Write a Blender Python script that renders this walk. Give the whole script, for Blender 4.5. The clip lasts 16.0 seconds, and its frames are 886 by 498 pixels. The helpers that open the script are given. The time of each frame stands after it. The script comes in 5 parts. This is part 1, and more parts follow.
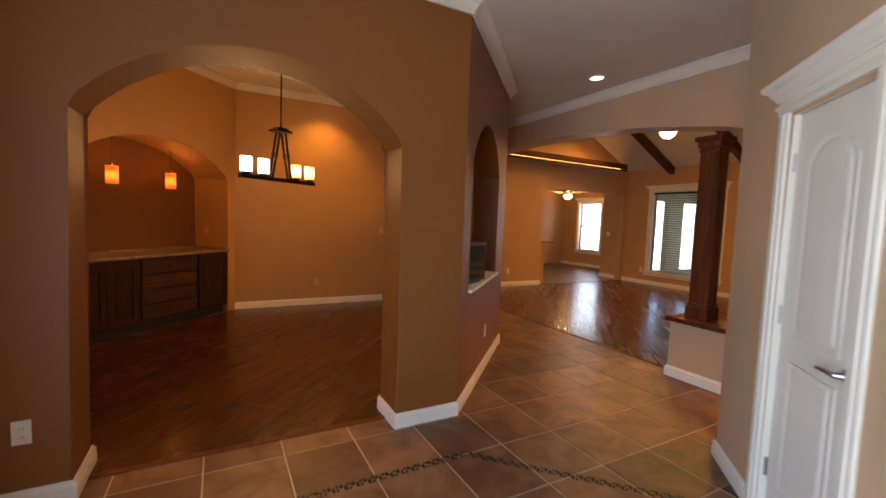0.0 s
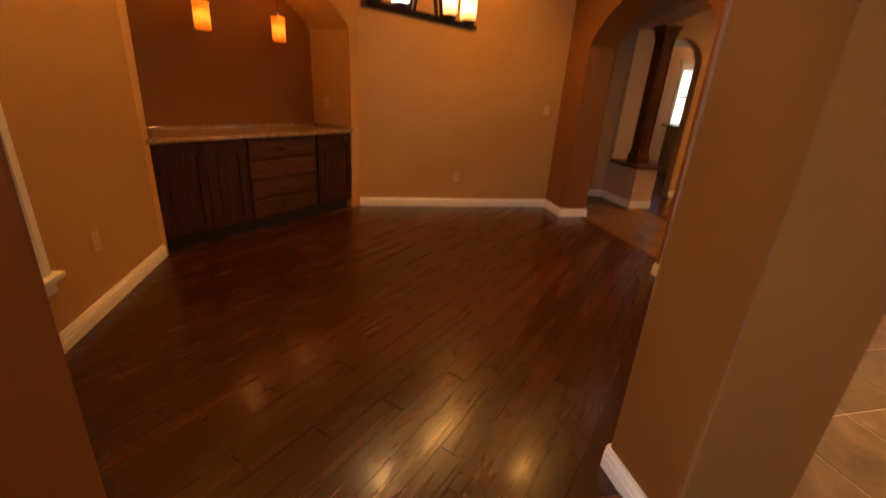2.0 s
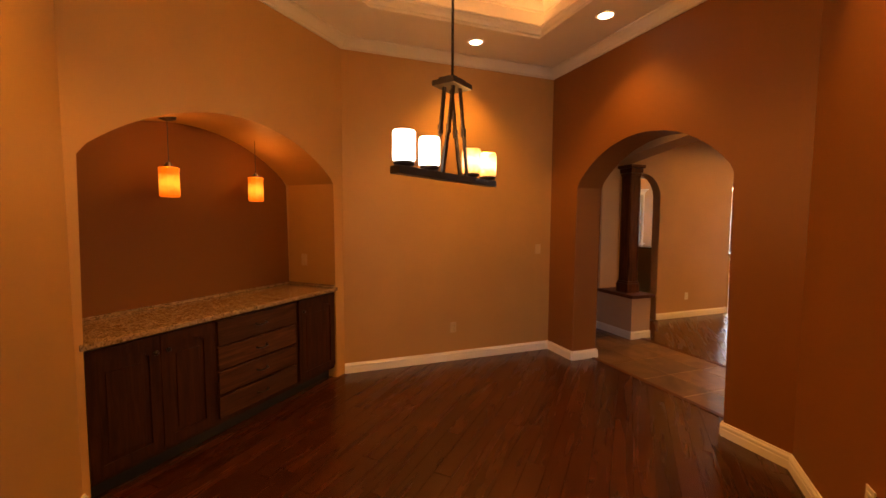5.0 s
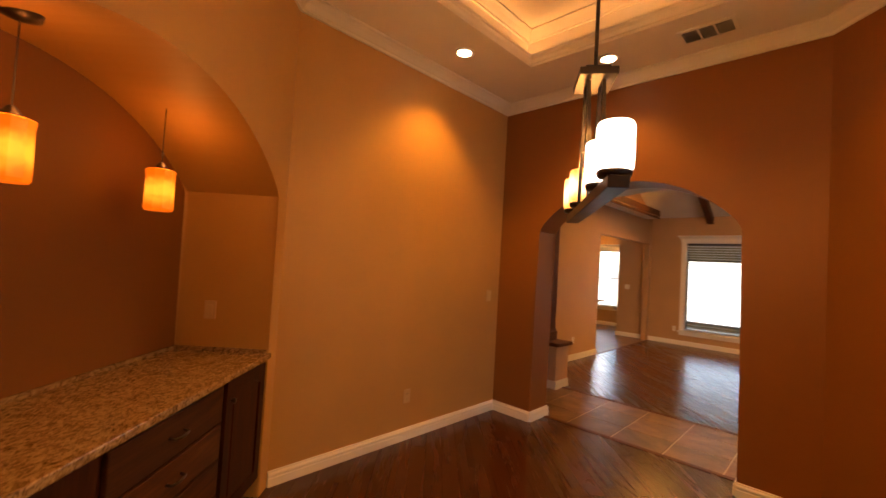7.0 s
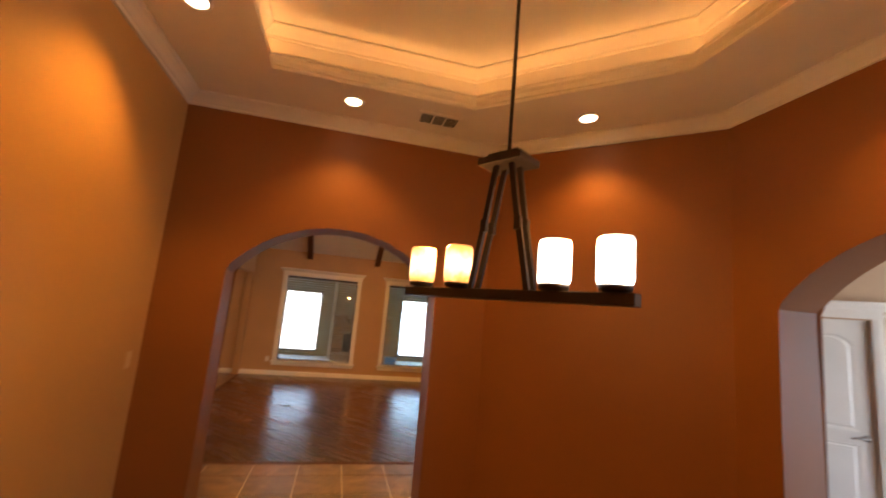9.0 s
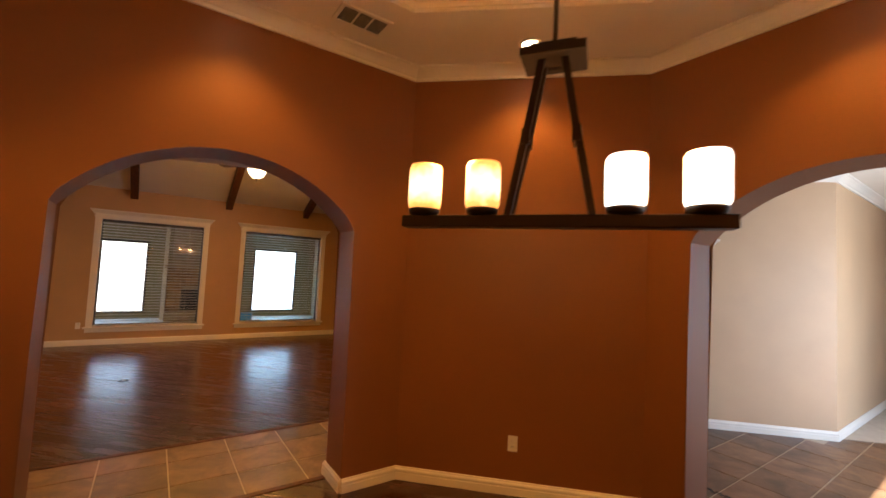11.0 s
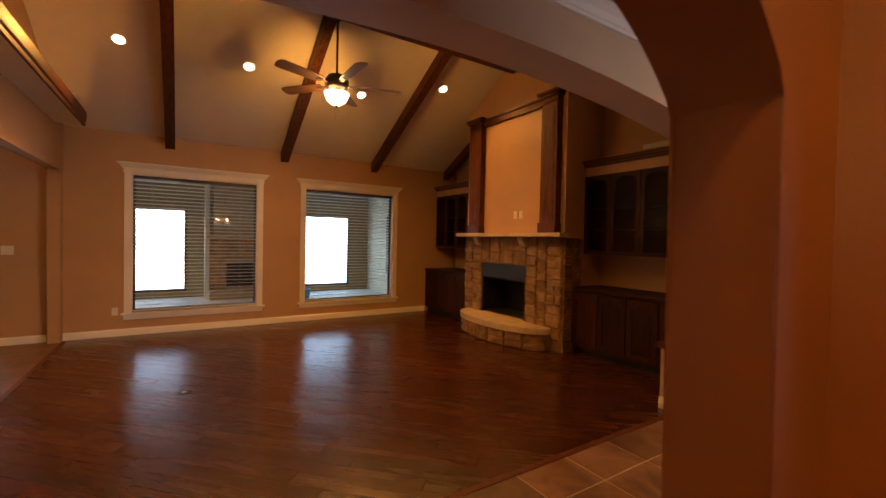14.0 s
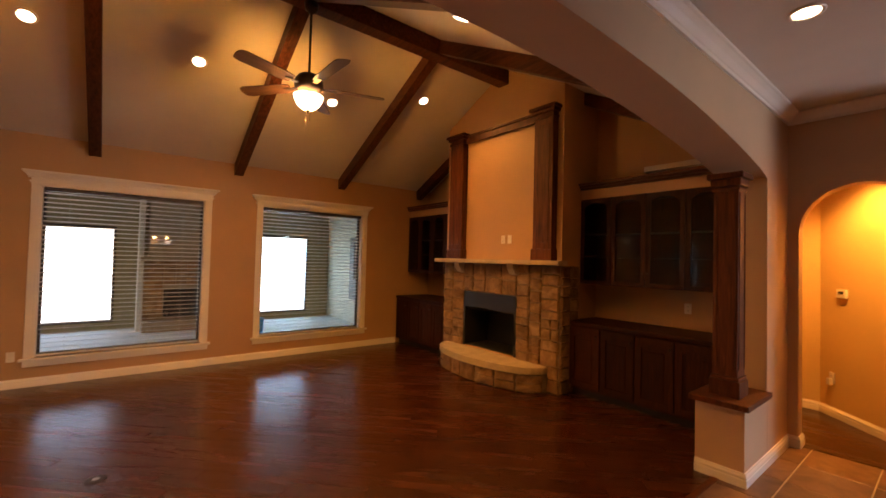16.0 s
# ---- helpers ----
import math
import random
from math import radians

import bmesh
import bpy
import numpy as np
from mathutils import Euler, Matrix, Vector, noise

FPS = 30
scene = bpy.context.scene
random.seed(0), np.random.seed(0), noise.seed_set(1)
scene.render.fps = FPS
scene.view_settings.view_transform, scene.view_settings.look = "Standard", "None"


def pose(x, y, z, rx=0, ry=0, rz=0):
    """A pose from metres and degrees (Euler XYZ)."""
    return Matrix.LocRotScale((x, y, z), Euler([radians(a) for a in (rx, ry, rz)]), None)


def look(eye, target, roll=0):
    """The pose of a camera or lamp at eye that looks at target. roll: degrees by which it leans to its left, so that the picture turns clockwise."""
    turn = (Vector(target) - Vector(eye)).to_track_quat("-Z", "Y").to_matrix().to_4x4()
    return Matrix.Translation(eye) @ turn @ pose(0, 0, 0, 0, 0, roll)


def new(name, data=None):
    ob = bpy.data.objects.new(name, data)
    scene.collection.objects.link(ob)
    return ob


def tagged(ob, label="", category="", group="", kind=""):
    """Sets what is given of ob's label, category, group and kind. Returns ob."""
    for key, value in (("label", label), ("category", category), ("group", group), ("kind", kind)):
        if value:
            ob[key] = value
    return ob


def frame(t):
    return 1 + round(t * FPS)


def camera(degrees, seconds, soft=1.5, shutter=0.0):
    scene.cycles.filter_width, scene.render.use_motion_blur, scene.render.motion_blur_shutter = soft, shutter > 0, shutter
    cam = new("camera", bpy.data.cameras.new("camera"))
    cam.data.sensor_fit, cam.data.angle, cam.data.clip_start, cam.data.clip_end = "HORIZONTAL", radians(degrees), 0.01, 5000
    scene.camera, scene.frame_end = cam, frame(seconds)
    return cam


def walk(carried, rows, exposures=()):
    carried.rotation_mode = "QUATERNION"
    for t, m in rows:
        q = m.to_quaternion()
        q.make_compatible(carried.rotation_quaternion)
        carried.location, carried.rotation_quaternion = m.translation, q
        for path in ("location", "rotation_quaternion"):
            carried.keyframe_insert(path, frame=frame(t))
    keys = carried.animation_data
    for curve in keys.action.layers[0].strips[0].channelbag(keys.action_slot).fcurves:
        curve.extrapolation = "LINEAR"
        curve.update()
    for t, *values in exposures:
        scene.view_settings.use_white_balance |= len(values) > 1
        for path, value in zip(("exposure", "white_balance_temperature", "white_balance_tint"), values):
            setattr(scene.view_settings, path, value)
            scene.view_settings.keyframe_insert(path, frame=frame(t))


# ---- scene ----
cam = camera(94, 16.0, shutter=0.4)
ROWS = [
    (0, pose(-1.912, -2.957, 1.463, 85.94, -2.17, -28.43)),
    (0.5, pose(-1.871, -2.501, 1.461, 86.90, -1.56, -27.66)),
    (1, pose(-1.873, -2.042, 1.448, 86.92, -2.11, -23.91)),
    (1.5, pose(-1.870, -1.541, 1.363, 81.96, -2.74, -15.77)),
    (2, pose(-1.825, -1.108, 1.382, 69.05, -3.69, -12.15)),
    (2.5, pose(-1.811, -0.775, 1.453, 58.50, -4.37, -8.35)),
    (3, pose(-1.858, -0.665, 1.489, 64.39, -4.79, -7.10)),
    (3.5, pose(-1.915, -0.568, 1.505, 74.34, 0.19, -14.92)),
    (4, pose(-1.999, -0.540, 1.525, 81.87, 1.01, -17.57)),
    (4.5, pose(-2.086, -0.488, 1.589, 84.78, 0.59, -18.75)),
    (7, pose(-2.957, 1.196, 1.554, 92.01, -3.35, -45.89)),
    (7.5, pose(-3.046, 1.614, 1.552, 90.86, -4.09, -59.35)),
    (8, pose(-2.971, 1.982, 1.580, 91.64, -3.81, -72.04)),
    (8.5, pose(-2.832, 2.297, 1.621, 93.97, -4.73, -88.86)),
    (9, pose(-2.804, 2.557, 1.739, 98.94, -4.93, -104.13)),
    (9.5, pose(-2.795, 2.639, 1.807, 101.90, -2.84, -114.65)),
    (11.8, pose(-1.573, 3.210, 1.537, 89.21, -2.03, -126.34)),
    (12, pose(-1.402, 3.262, 1.514, 88.57, -1.25, -125.23)),
    (12.5, pose(-0.921, 3.326, 1.481, 89.36, -0.89, -122.88)),
    (13, pose(-0.483, 3.364, 1.473, 89.77, -1.44, -122.29)),
    (13.5, pose(-0.107, 3.333, 1.495, 89.58, -1.55, -122.86)),
    (14, pose(0.273, 3.220, 1.483, 88.83, -1.20, -122.37)),
    (14.5, pose(0.554, 3.195, 1.464, 88.37, -1.12, -122.65)),
    (15, pose(0.762, 3.204, 1.481, 87.51, -0.86, -124.02)),
    (15.5, pose(0.906, 3.139, 1.487, 89.11, -0.38, -125.34)),
    (16, pose(1.053, 3.146, 1.597, 91.49, -1.45, -128.61)),
]
walk(cam, ROWS, [(0, 2.1, 6000, 12), (1, 2.2, 6250, 14), (2.5, 2.2, 6900, 18), (7.5, 2.35, 6900, 18), (9.5, 2.3, 6100, 14), (12.5, 2.05, 6100, 15), (14, 2.17, 6550, 20), (16, 2.32, 6550, 20)])

# ---- world and daylight ----
world = bpy.data.worlds.new("sky")
scene.world = world
world.use_nodes = True
wn = world.node_tree
sky = wn.nodes.new("ShaderNodeTexSky")
sky.sky_type, sky.sun_disc = "NISHITA", False
sky.sun_elevation, sky.sun_rotation = radians(52), radians(250)
wn.nodes["Background"].inputs["Strength"].default_value = 0.15
wn.links.new(sky.outputs["Color"], wn.nodes["Background"].inputs["Color"])

sun_data = bpy.data.lights.new("sun", "SUN")
sun_data.energy, sun_data.angle, sun_data.color = 5.0, radians(0.5), (1.0, 0.98, 0.95)
sun = new("sun", sun_data)
sun.matrix_world = look((0, 0, 0), (0.58, 0.2, -0.79))

WARM = (1.0, 0.44, 0.075)


def spot(x, y, z, power, cone=105, color=WARM, radius=0.11, aim=(0, 0, -1)):
    d = bpy.data.lights.new("downlight_lamp", "SPOT")
    d.energy, d.color, d.spot_size, d.spot_blend, d.shadow_soft_size = power, color, radians(cone), 0.6, radius
    o = new("downlight_lamp", d)
    o.matrix_world = look((x, y, z), (x + aim[0], y + aim[1], z + aim[2]))
    return o


def area(name, eye, target, w, h, power, color):
    d = bpy.data.lights.new(name, "AREA")
    d.shape, d.size, d.size_y, d.energy, d.color = "RECTANGLE", w, h, power, color
    o = new(name, d)
    o.matrix_world = look(eye, target)
    return o


# skylight through the openings: entry glazing, patio openings, breakfast window
area("entry_daylight", (-3.16, -3.2, 1.35), (0.0, -3.2, 1.2), 1.9, 2.3, 18, (0.56, 0.75, 1.0))
area("patio_daylight", (12.16, 4.0, 1.12), (8, 4.0, 1.0), 1.7, 1.9, 3.8, (0.80, 0.93, 1.0))
area("patio_daylight", (12.16, -0.325, 1.12), (8, -0.325, 1.0), 1.25, 1.9, 7, (0.48, 0.80, 1.0))
area("breakfast_daylight", (9.75, 7.2, 1.5), (5, 6.0, 1.0), 1.6, 1.6, 12, (0.95, 0.97, 1.0))

# ---- materials ----


def mat(name):
    m = bpy.data.materials.new(name)
    m.use_nodes = True
    return m, m.node_tree, m.node_tree.nodes["Principled BSDF"]


def coords(nt, scale=(1, 1, 1), kind="Object"):
    tc = nt.nodes.new("ShaderNodeTexCoord")
    mp = nt.nodes.new("ShaderNodeMapping")
    mp.inputs["Scale"].default_value = scale
    nt.links.new(tc.outputs[kind], mp.inputs["Vector"])
    return mp.outputs["Vector"]


def world_coords(nt, scale=(1, 1, 1)):
    g = nt.nodes.new("ShaderNodeNewGeometry")
    mp = nt.nodes.new("ShaderNodeMapping")
    mp.inputs["Scale"].default_value = scale
    nt.links.new(g.outputs["Position"], mp.inputs["Vector"])
    return mp.outputs["Vector"]


def noise_tex(nt, vec, scale, detail=4, rough=0.55, distort=0.0):
    n = nt.nodes.new("ShaderNodeTexNoise")
    n.inputs["Scale"].default_value = scale
    n.inputs["Detail"].default_value = detail
    n.inputs["Roughness"].default_value = rough
    n.inputs["Distortion"].default_value = distort
    nt.links.new(vec, n.inputs["Vector"])
    return n.outputs["Fac"]


def ramp(nt, fac, stops):
    r = nt.nodes.new("ShaderNodeValToRGB")
    while len(r.color_ramp.elements) < len(stops):
        r.color_ramp.elements.new(0.5)
    for e, (p, c) in zip(r.color_ramp.elements, stops):
        e.position, e.color = p, (*c, 1)
    nt.links.new(fac, r.inputs["Fac"])
    return r.outputs["Color"]


def mix(nt, a, b, fac, mode="MIX"):
    m = nt.nodes.new("ShaderNodeMix")
    m.data_type, m.blend_type = "RGBA", mode
    for value, sock in ((fac, m.inputs[0]), (a, m.inputs[6]), (b, m.inputs[7])):
        if isinstance(value, (int, float)):
            sock.default_value = value
        elif isinstance(value, tuple):
            sock.default_value = (*value, 1)
        else:
            nt.links.new(value, sock)
    return m.outputs[2]


def bump(nt, bsdf, height, strength, dist=0.01):
    b = nt.nodes.new("ShaderNodeBump")
    b.inputs["Strength"].default_value, b.inputs["Distance"].default_value = strength, dist
    nt.links.new(height, b.inputs["Height"])
    nt.links.new(b.outputs["Normal"], bsdf.inputs["Normal"])


def rough_range(nt, bsdf, fac, lo, hi):
    m = nt.nodes.new("ShaderNodeMapRange")
    m.inputs["To Min"].default_value, m.inputs["To Max"].default_value = lo, hi
    nt.links.new(fac, m.inputs["Value"])
    nt.links.new(m.outputs["Result"], bsdf.inputs["Roughness"])


def shade(c, k):
    return tuple(min(1, v * k) for v in c)


def paint(name, color, rough=0.55, texture=0.12):
    """Rolled wall paint over lightly textured plaster."""
    m, nt, b = mat(name)
    v = world_coords(nt)
    big = noise_tex(nt, v, 1.3, 5)
    col = ramp(nt, big, [(0.3, shade(color, 0.93)), (0.7, shade(color, 1.06))])
    nt.links.new(col, b.inputs["Base Color"])
    fine = noise_tex(nt, v, 140, 3, 0.7)
    rough_range(nt, b, big, rough - 0.06, rough + 0.06)
    bump(nt, b, fine, texture, 0.004)
    return m


def wood(name, dark, mid, light, rough=0.32, along="x", scale=1.0, random=0.25, coat=0.0, relief=0.12, mottle=0.0):
    """Stained timber with grain along one local axis."""
    m, nt, b = mat(name)
    st = {"x": (1.2, 14, 14), "y": (14, 1.2, 14), "z": (14, 14, 1.2)}[along]
    v = coords(nt, tuple(s * scale for s in st))
    info = nt.nodes.new("ShaderNodeObjectInfo")
    add = nt.nodes.new("ShaderNodeVectorMath")
    add.operation = "ADD"
    nt.links.new(v, add.inputs[0])
    sc = nt.nodes.new("ShaderNodeMath")
    sc.operation = "MULTIPLY"
    sc.inputs[1].default_value = 37.0
    nt.links.new(info.outputs["Random"], sc.inputs[0])
    nt.links.new(sc.outputs[0], add.inputs[1])
    grain = noise_tex(nt, add.outputs[0], 2.2, 6, 0.62, 0.6)
    col = ramp(nt, grain, [(0.28, dark), (0.5, mid), (0.74, light)])
    if mottle:
        patch = noise_tex(nt, world_coords(nt), 5.5, 4, 0.6, 0.5)
        col = mix(nt, col, ramp(nt, patch, [(0.3, (1 - mottle,) * 3), (0.68, (1.0, 1.0, 1.0))]), 1.0, "MULTIPLY")
    tone = nt.nodes.new("ShaderNodeMapRange")
    tone.inputs["To Min"].default_value, tone.inputs["To Max"].default_value = 1 - random, 1 + random
    nt.links.new(info.outputs["Random"], tone.inputs["Value"])
    mul = nt.nodes.new("ShaderNodeVectorMath")
    mul.operation = "SCALE"
    nt.links.new(col, mul.inputs[0])
    nt.links.new(tone.outputs["Result"], mul.inputs["Scale"])
    nt.links.new(mul.outputs[0], b.inputs["Base Color"])
    rough_range(nt, b, grain, rough - 0.05, rough + 0.1)
    b.inputs["Coat Weight"].default_value = coat
    b.inputs["Coat Roughness"].default_value = 0.12
    bump(nt, b, grain, relief, 0.004)
    return m


def plain(name, color, rough=0.5, metal=0.0, vary=0.08):
    m, nt, b = mat(name)
    v = world_coords(nt)
    n = noise_tex(nt, v, 9, 4)
    col = ramp(nt, n, [(0.3, shade(color, 1 - vary)), (0.7, shade(color, 1 + vary))])
    nt.links.new(col, b.inputs["Base Color"])
    b.inputs["Metallic"].default_value = metal
    rough_range(nt, b, n, max(0.02, rough - 0.05), rough + 0.05)
    return m


def glow(name, color, strength, mottled=None):
    m, nt, b = mat(name)
    b.inputs["Base Color"].default_value = (*color, 1)
    b.inputs["Roughness"].default_value = 0.4
    b.inputs["Emission Strength"].default_value = strength
    b.inputs["Emission Color"].default_value = (*color, 1)
    if mottled:
        v = coords(nt)
        n = noise_tex(nt, v, 14, 4, 0.6, 1.2)
        col = ramp(nt, n, [(0.3, mottled), (0.68, color)])
        nt.links.new(col, b.inputs["Emission Color"])
    return m


def lit_glass(name, hot, edge, strength, height, reach):
    """Stone-veined glass that glows most beside the bulb inside it."""
    m = glow(name, hot, strength)
    nt = m.node_tree
    b = nt.nodes["Principled BSDF"]
    tc = nt.nodes.new("ShaderNodeTexCoord")
    sep = nt.nodes.new("ShaderNodeSeparateXYZ")
    nt.links.new(tc.outputs["Object"], sep.inputs[0])
    prev = sep.outputs["Z"]
    for op, v in (("SUBTRACT", height), ("ABSOLUTE", 0.0), ("DIVIDE", reach)):
        k = nt.nodes.new("ShaderNodeMath")
        k.operation = op
        k.inputs[1].default_value = v
        nt.links.new(prev, k.inputs[0])
        prev = k.outputs[0]
    vein = noise_tex(nt, tc.outputs["Object"], 22, 4, 0.6, 1.4)
    k = nt.nodes.new("ShaderNodeMath")
    k.operation = "MULTIPLY_ADD"
    k.inputs[1].default_value, k.inputs[2].default_value = 1.3, -0.65
    nt.links.new(vein, k.inputs[0])
    s = nt.nodes.new("ShaderNodeMath")
    s.operation = "ADD"
    nt.links.new(prev, s.inputs[0])
    nt.links.new(k.outputs[0], s.inputs[1])
    nt.links.new(ramp(nt, s.outputs[0], [(0.15, hot), (0.85, edge)]), b.inputs["Emission Color"])
    return m


M = {}
M["rust"] = paint("rust_brown_wall_paint", (0.207, 0.071, 0.009))
M["tan"] = paint("tan_wall_paint", (0.44, 0.24, 0.068))
M["tan_living"] = paint("warm_tan_living_paint", (0.45, 0.265, 0.115))
M["sand"] = paint("sand_wall_paint", (0.51, 0.335, 0.19))
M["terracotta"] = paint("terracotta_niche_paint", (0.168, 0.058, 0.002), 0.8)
M["gold"] = paint("gold_hall_paint", (0.62, 0.42, 0.15))
M["ceiling"] = paint("cream_ceiling_paint", (0.66, 0.60, 0.50), 0.7, 0.25)
M["trim"] = paint("white_trim_paint", (0.75, 0.69, 0.58), 0.35, 0.02)
M["door"] = paint("cream_door_paint", (0.70, 0.64, 0.54), 0.35, 0.03)
M["beam"] = wood("dark_stained_beam", (0.034, 0.010, 0.004), (0.080, 0.025, 0.009), (0.14, 0.048, 0.018), 0.42, "x", 1.0, 0.15)
M["post"] = wood("stained_alder_post", (0.040, 0.010, 0.003), (0.090, 0.025, 0.007), (0.155, 0.050, 0.015), 0.46, "z", 1.0, 0.15, 0.04)
M["cabinet"] = wood("dark_knotty_cabinet", (0.014, 0.0036, 0.0010), (0.032, 0.0085, 0.0025), (0.062, 0.018, 0.0055), 0.5, "z", 1.0, 0.25, 0.0)
M["drawer"] = wood("dark_knotty_drawer", (0.022, 0.007, 0.0025), (0.055, 0.019, 0.007), (0.10, 0.038, 0.014), 0.48, "x", 1.0, 0.25, 0.0)
M["plank"] = wood("hickory_plank", (0.035, 0.0076, 0.0012), (0.049, 0.0108, 0.0018), (0.062, 0.0145, 0.0026), 0.24, "x", 0.36, 0.26, 0.20, 0.03, 0.42)
M["gap"] = plain("dark_joint", (0.015, 0.008, 0.005), 0.8)
M["iron"] = plain("dark_bronze_iron", (0.045, 0.035, 0.03), 0.42, 0.85)
M["steel"] = plain("satin_nickel", (0.45, 0.43, 0.40), 0.3, 1.0)
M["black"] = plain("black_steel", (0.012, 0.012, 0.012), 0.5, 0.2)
M["screen"] = plain("dark_screen_glass", (0.02, 0.025, 0.025), 0.08)
M["plastic"] = plain("ivory_plastic", (0.70, 0.64, 0.54), 0.4)
M["blind"] = plain("white_blind_slat", (0.72, 0.70, 0.64), 0.45)
M["dark_blind"] = plain("dark_brown_blind_slat", (0.02, 0.014, 0.011), 0.45)
M["bronze_frame"] = plain("dark_bronze_window_frame", (0.05, 0.04, 0.035), 0.45, 0.2)
M["blade"] = wood("dark_fan_blade", (0.03, 0.016, 0.011), (0.06, 0.03, 0.018), (0.1, 0.05, 0.03), 0.35, "x")
M["lens"] = glow("downlight_lens", (1.0, 0.80, 0.52), 3)
M["bowl"] = glow("frosted_bowl_glass", (1.0, 0.80, 0.50), 1.6)
M["shade_white"] = glow("white_shade_glass", (1.0, 0.90, 0.72), 1.2)
M["shade_amber"] = lit_glass("amber_shade_glass", (1.0, 0.62, 0.26), (0.42, 0.16, 0.03), 0.95, 0.12, 0.075)
M["onyx"] = lit_glass("amber_onyx_glass", (1.0, 0.33, 0.02), (0.50, 0.07, 0.002), 0.36, 0.10, 0.085)
M["cove"] = glow("cove_rope_light", (1.0, 0.50, 0.15), 2.8)
M["cove_low"] = glow("shelf_rope_light", (1.0, 0.46, 0.10), 1.1)
M["pale_brick"] = plain("pale_cream_brick", (0.62, 0.57, 0.45), 0.85, 0, 0.2)
M["patio_floor"] = plain("pale_patio_concrete", (0.55, 0.53, 0.48), 0.7)
M["patio_wall"] = plain("olive_patio_stucco", (0.30, 0.25, 0.14), 0.8)
M["ground"] = plain("pale_dry_yard", (0.46, 0.46, 0.41), 0.9, 0, 0.15)
M["fence"] = wood("weathered_fence_board", (0.34, 0.28, 0.21), (0.45, 0.38, 0.30), (0.55, 0.48, 0.39), 0.8, "z")


def tile_material():
    m, nt, b = mat("slate_look_porcelain_tile")
    v = world_coords(nt)
    info = nt.nodes.new("ShaderNodeObjectInfo")
    big = noise_tex(nt, v, 3.2, 6, 0.62, 0.8)
    col = ramp(nt, big, [(0.27, (0.062, 0.028, 0.012)), (0.45, (0.14, 0.068, 0.030)), (0.6, (0.21, 0.110, 0.052)), (0.78, (0.29, 0.17, 0.088))])
    tone = nt.nodes.new("ShaderNodeMapRange")
    tone.inputs["To Min"].default_value, tone.inputs["To Max"].default_value = 0.62, 1.25
    nt.links.new(info.outputs["Random"], tone.inputs["Value"])
    mul = nt.nodes.new("ShaderNodeVectorMath")
    mul.operation = "SCALE"
    nt.links.new(col, mul.inputs[0])
    nt.links.new(tone.outputs["Result"], mul.inputs["Scale"])
    nt.links.new(mul.outputs[0], b.inputs["Base Color"])
    fine = noise_tex(nt, v, 28, 5, 0.6)
    rough_range(nt, b, fine, 0.3, 0.5)
    bump(nt, b, fine, 0.18, 0.006)
    return m


def granite_material():
    m, nt, b = mat("speckled_gold_granite")
    v = world_coords(nt)
    vor = nt.nodes.new("ShaderNodeTexVoronoi")
    vor.inputs["Scale"].default_value = 85
    nt.links.new(v, vor.inputs["Vector"])
    n = noise_tex(nt, v, 38, 6, 0.7, 1.5)
    base = ramp(nt, n, [(0.3, (0.04, 0.022, 0.012)), (0.45, (0.19, 0.115, 0.055)), (0.6, (0.36, 0.25, 0.14)), (0.75, (0.12, 0.06, 0.028))])
    spec = ramp(nt, vor.outputs["Distance"], [(0.1, (0.25, 0.2, 0.16)), (0.5, (1, 1, 1))])
    nt.links.new(mix(nt, base, spec, 0.6, "MULTIPLY"), b.inputs["Base Color"])
    b.inputs["Roughness"].default_value = 0.16
    return m


def stone_material(name="tan_ledge_stone", gain=1.0):
    m, nt, b = mat(name)
    v = world_coords(nt)
    info = nt.nodes.new("ShaderNodeObjectInfo")
    n = noise_tex(nt, v, 7, 7, 0.65, 0.7)
    col = ramp(nt, n, [(0.28, shade((0.10, 0.06, 0.03), gain)), (0.5, shade((0.22, 0.145, 0.078), gain)), (0.72, shade((0.36, 0.26, 0.155), gain))])
    hue = ramp(nt, info.outputs["Random"], [(0.0, (0.72, 0.62, 0.52)), (0.5, (1.0, 0.92, 0.82)), (1.0, (1.12, 0.95, 0.72))])
    nt.links.new(mix(nt, col, hue, 1.0, "MULTIPLY"), b.inputs["Base Color"])
    b.inputs["Roughness"].default_value = 0.85
    bump(nt, b, noise_tex(nt, v, 24, 6, 0.7), 0.7, 0.02)
    return m


def glass_material(name, tint=(1, 1, 1), rough=0.0):
    m, nt, b = mat(name)
    b.inputs["Base Color"].default_value = (*tint, 1)
    b.inputs["Transmission Weight"].default_value = 1.0
    b.inputs["Roughness"].default_value = rough
    b.inputs["IOR"].default_value = 1.48
    return m


M["tile"] = tile_material()
M["grout"] = plain("tan_grout", (0.50, 0.40, 0.29), 0.85)
M["granite"] = granite_material()
M["stone"] = stone_material()
M["pale_stone"] = stone_material("pale_grey_tan_stone", 1.7)
M["pale_mortar"] = plain("pale_mortar", (0.40, 0.33, 0.24), 0.9, 0, 0.15)
M["mortar"] = plain("sandy_mortar", (0.22, 0.16, 0.10), 0.9, 0, 0.2)
M["hearth"] = plain("cream_limestone_slab", (0.42, 0.33, 0.22), 0.75, 0, 0.14)
M["glass"] = glass_material("clear_window_glass", (0.93, 0.97, 0.95))
M["cab_glass"] = glass_material("cabinet_glass", (0.72, 0.72, 0.7))
M["cab_glass"].node_tree.nodes["Principled BSDF"].inputs["IOR"].default_value = 1.18
for key in ("post", "beam"):
    M[key].node_tree.nodes["Principled BSDF"].inputs["Specular IOR Level"].default_value = 0.2
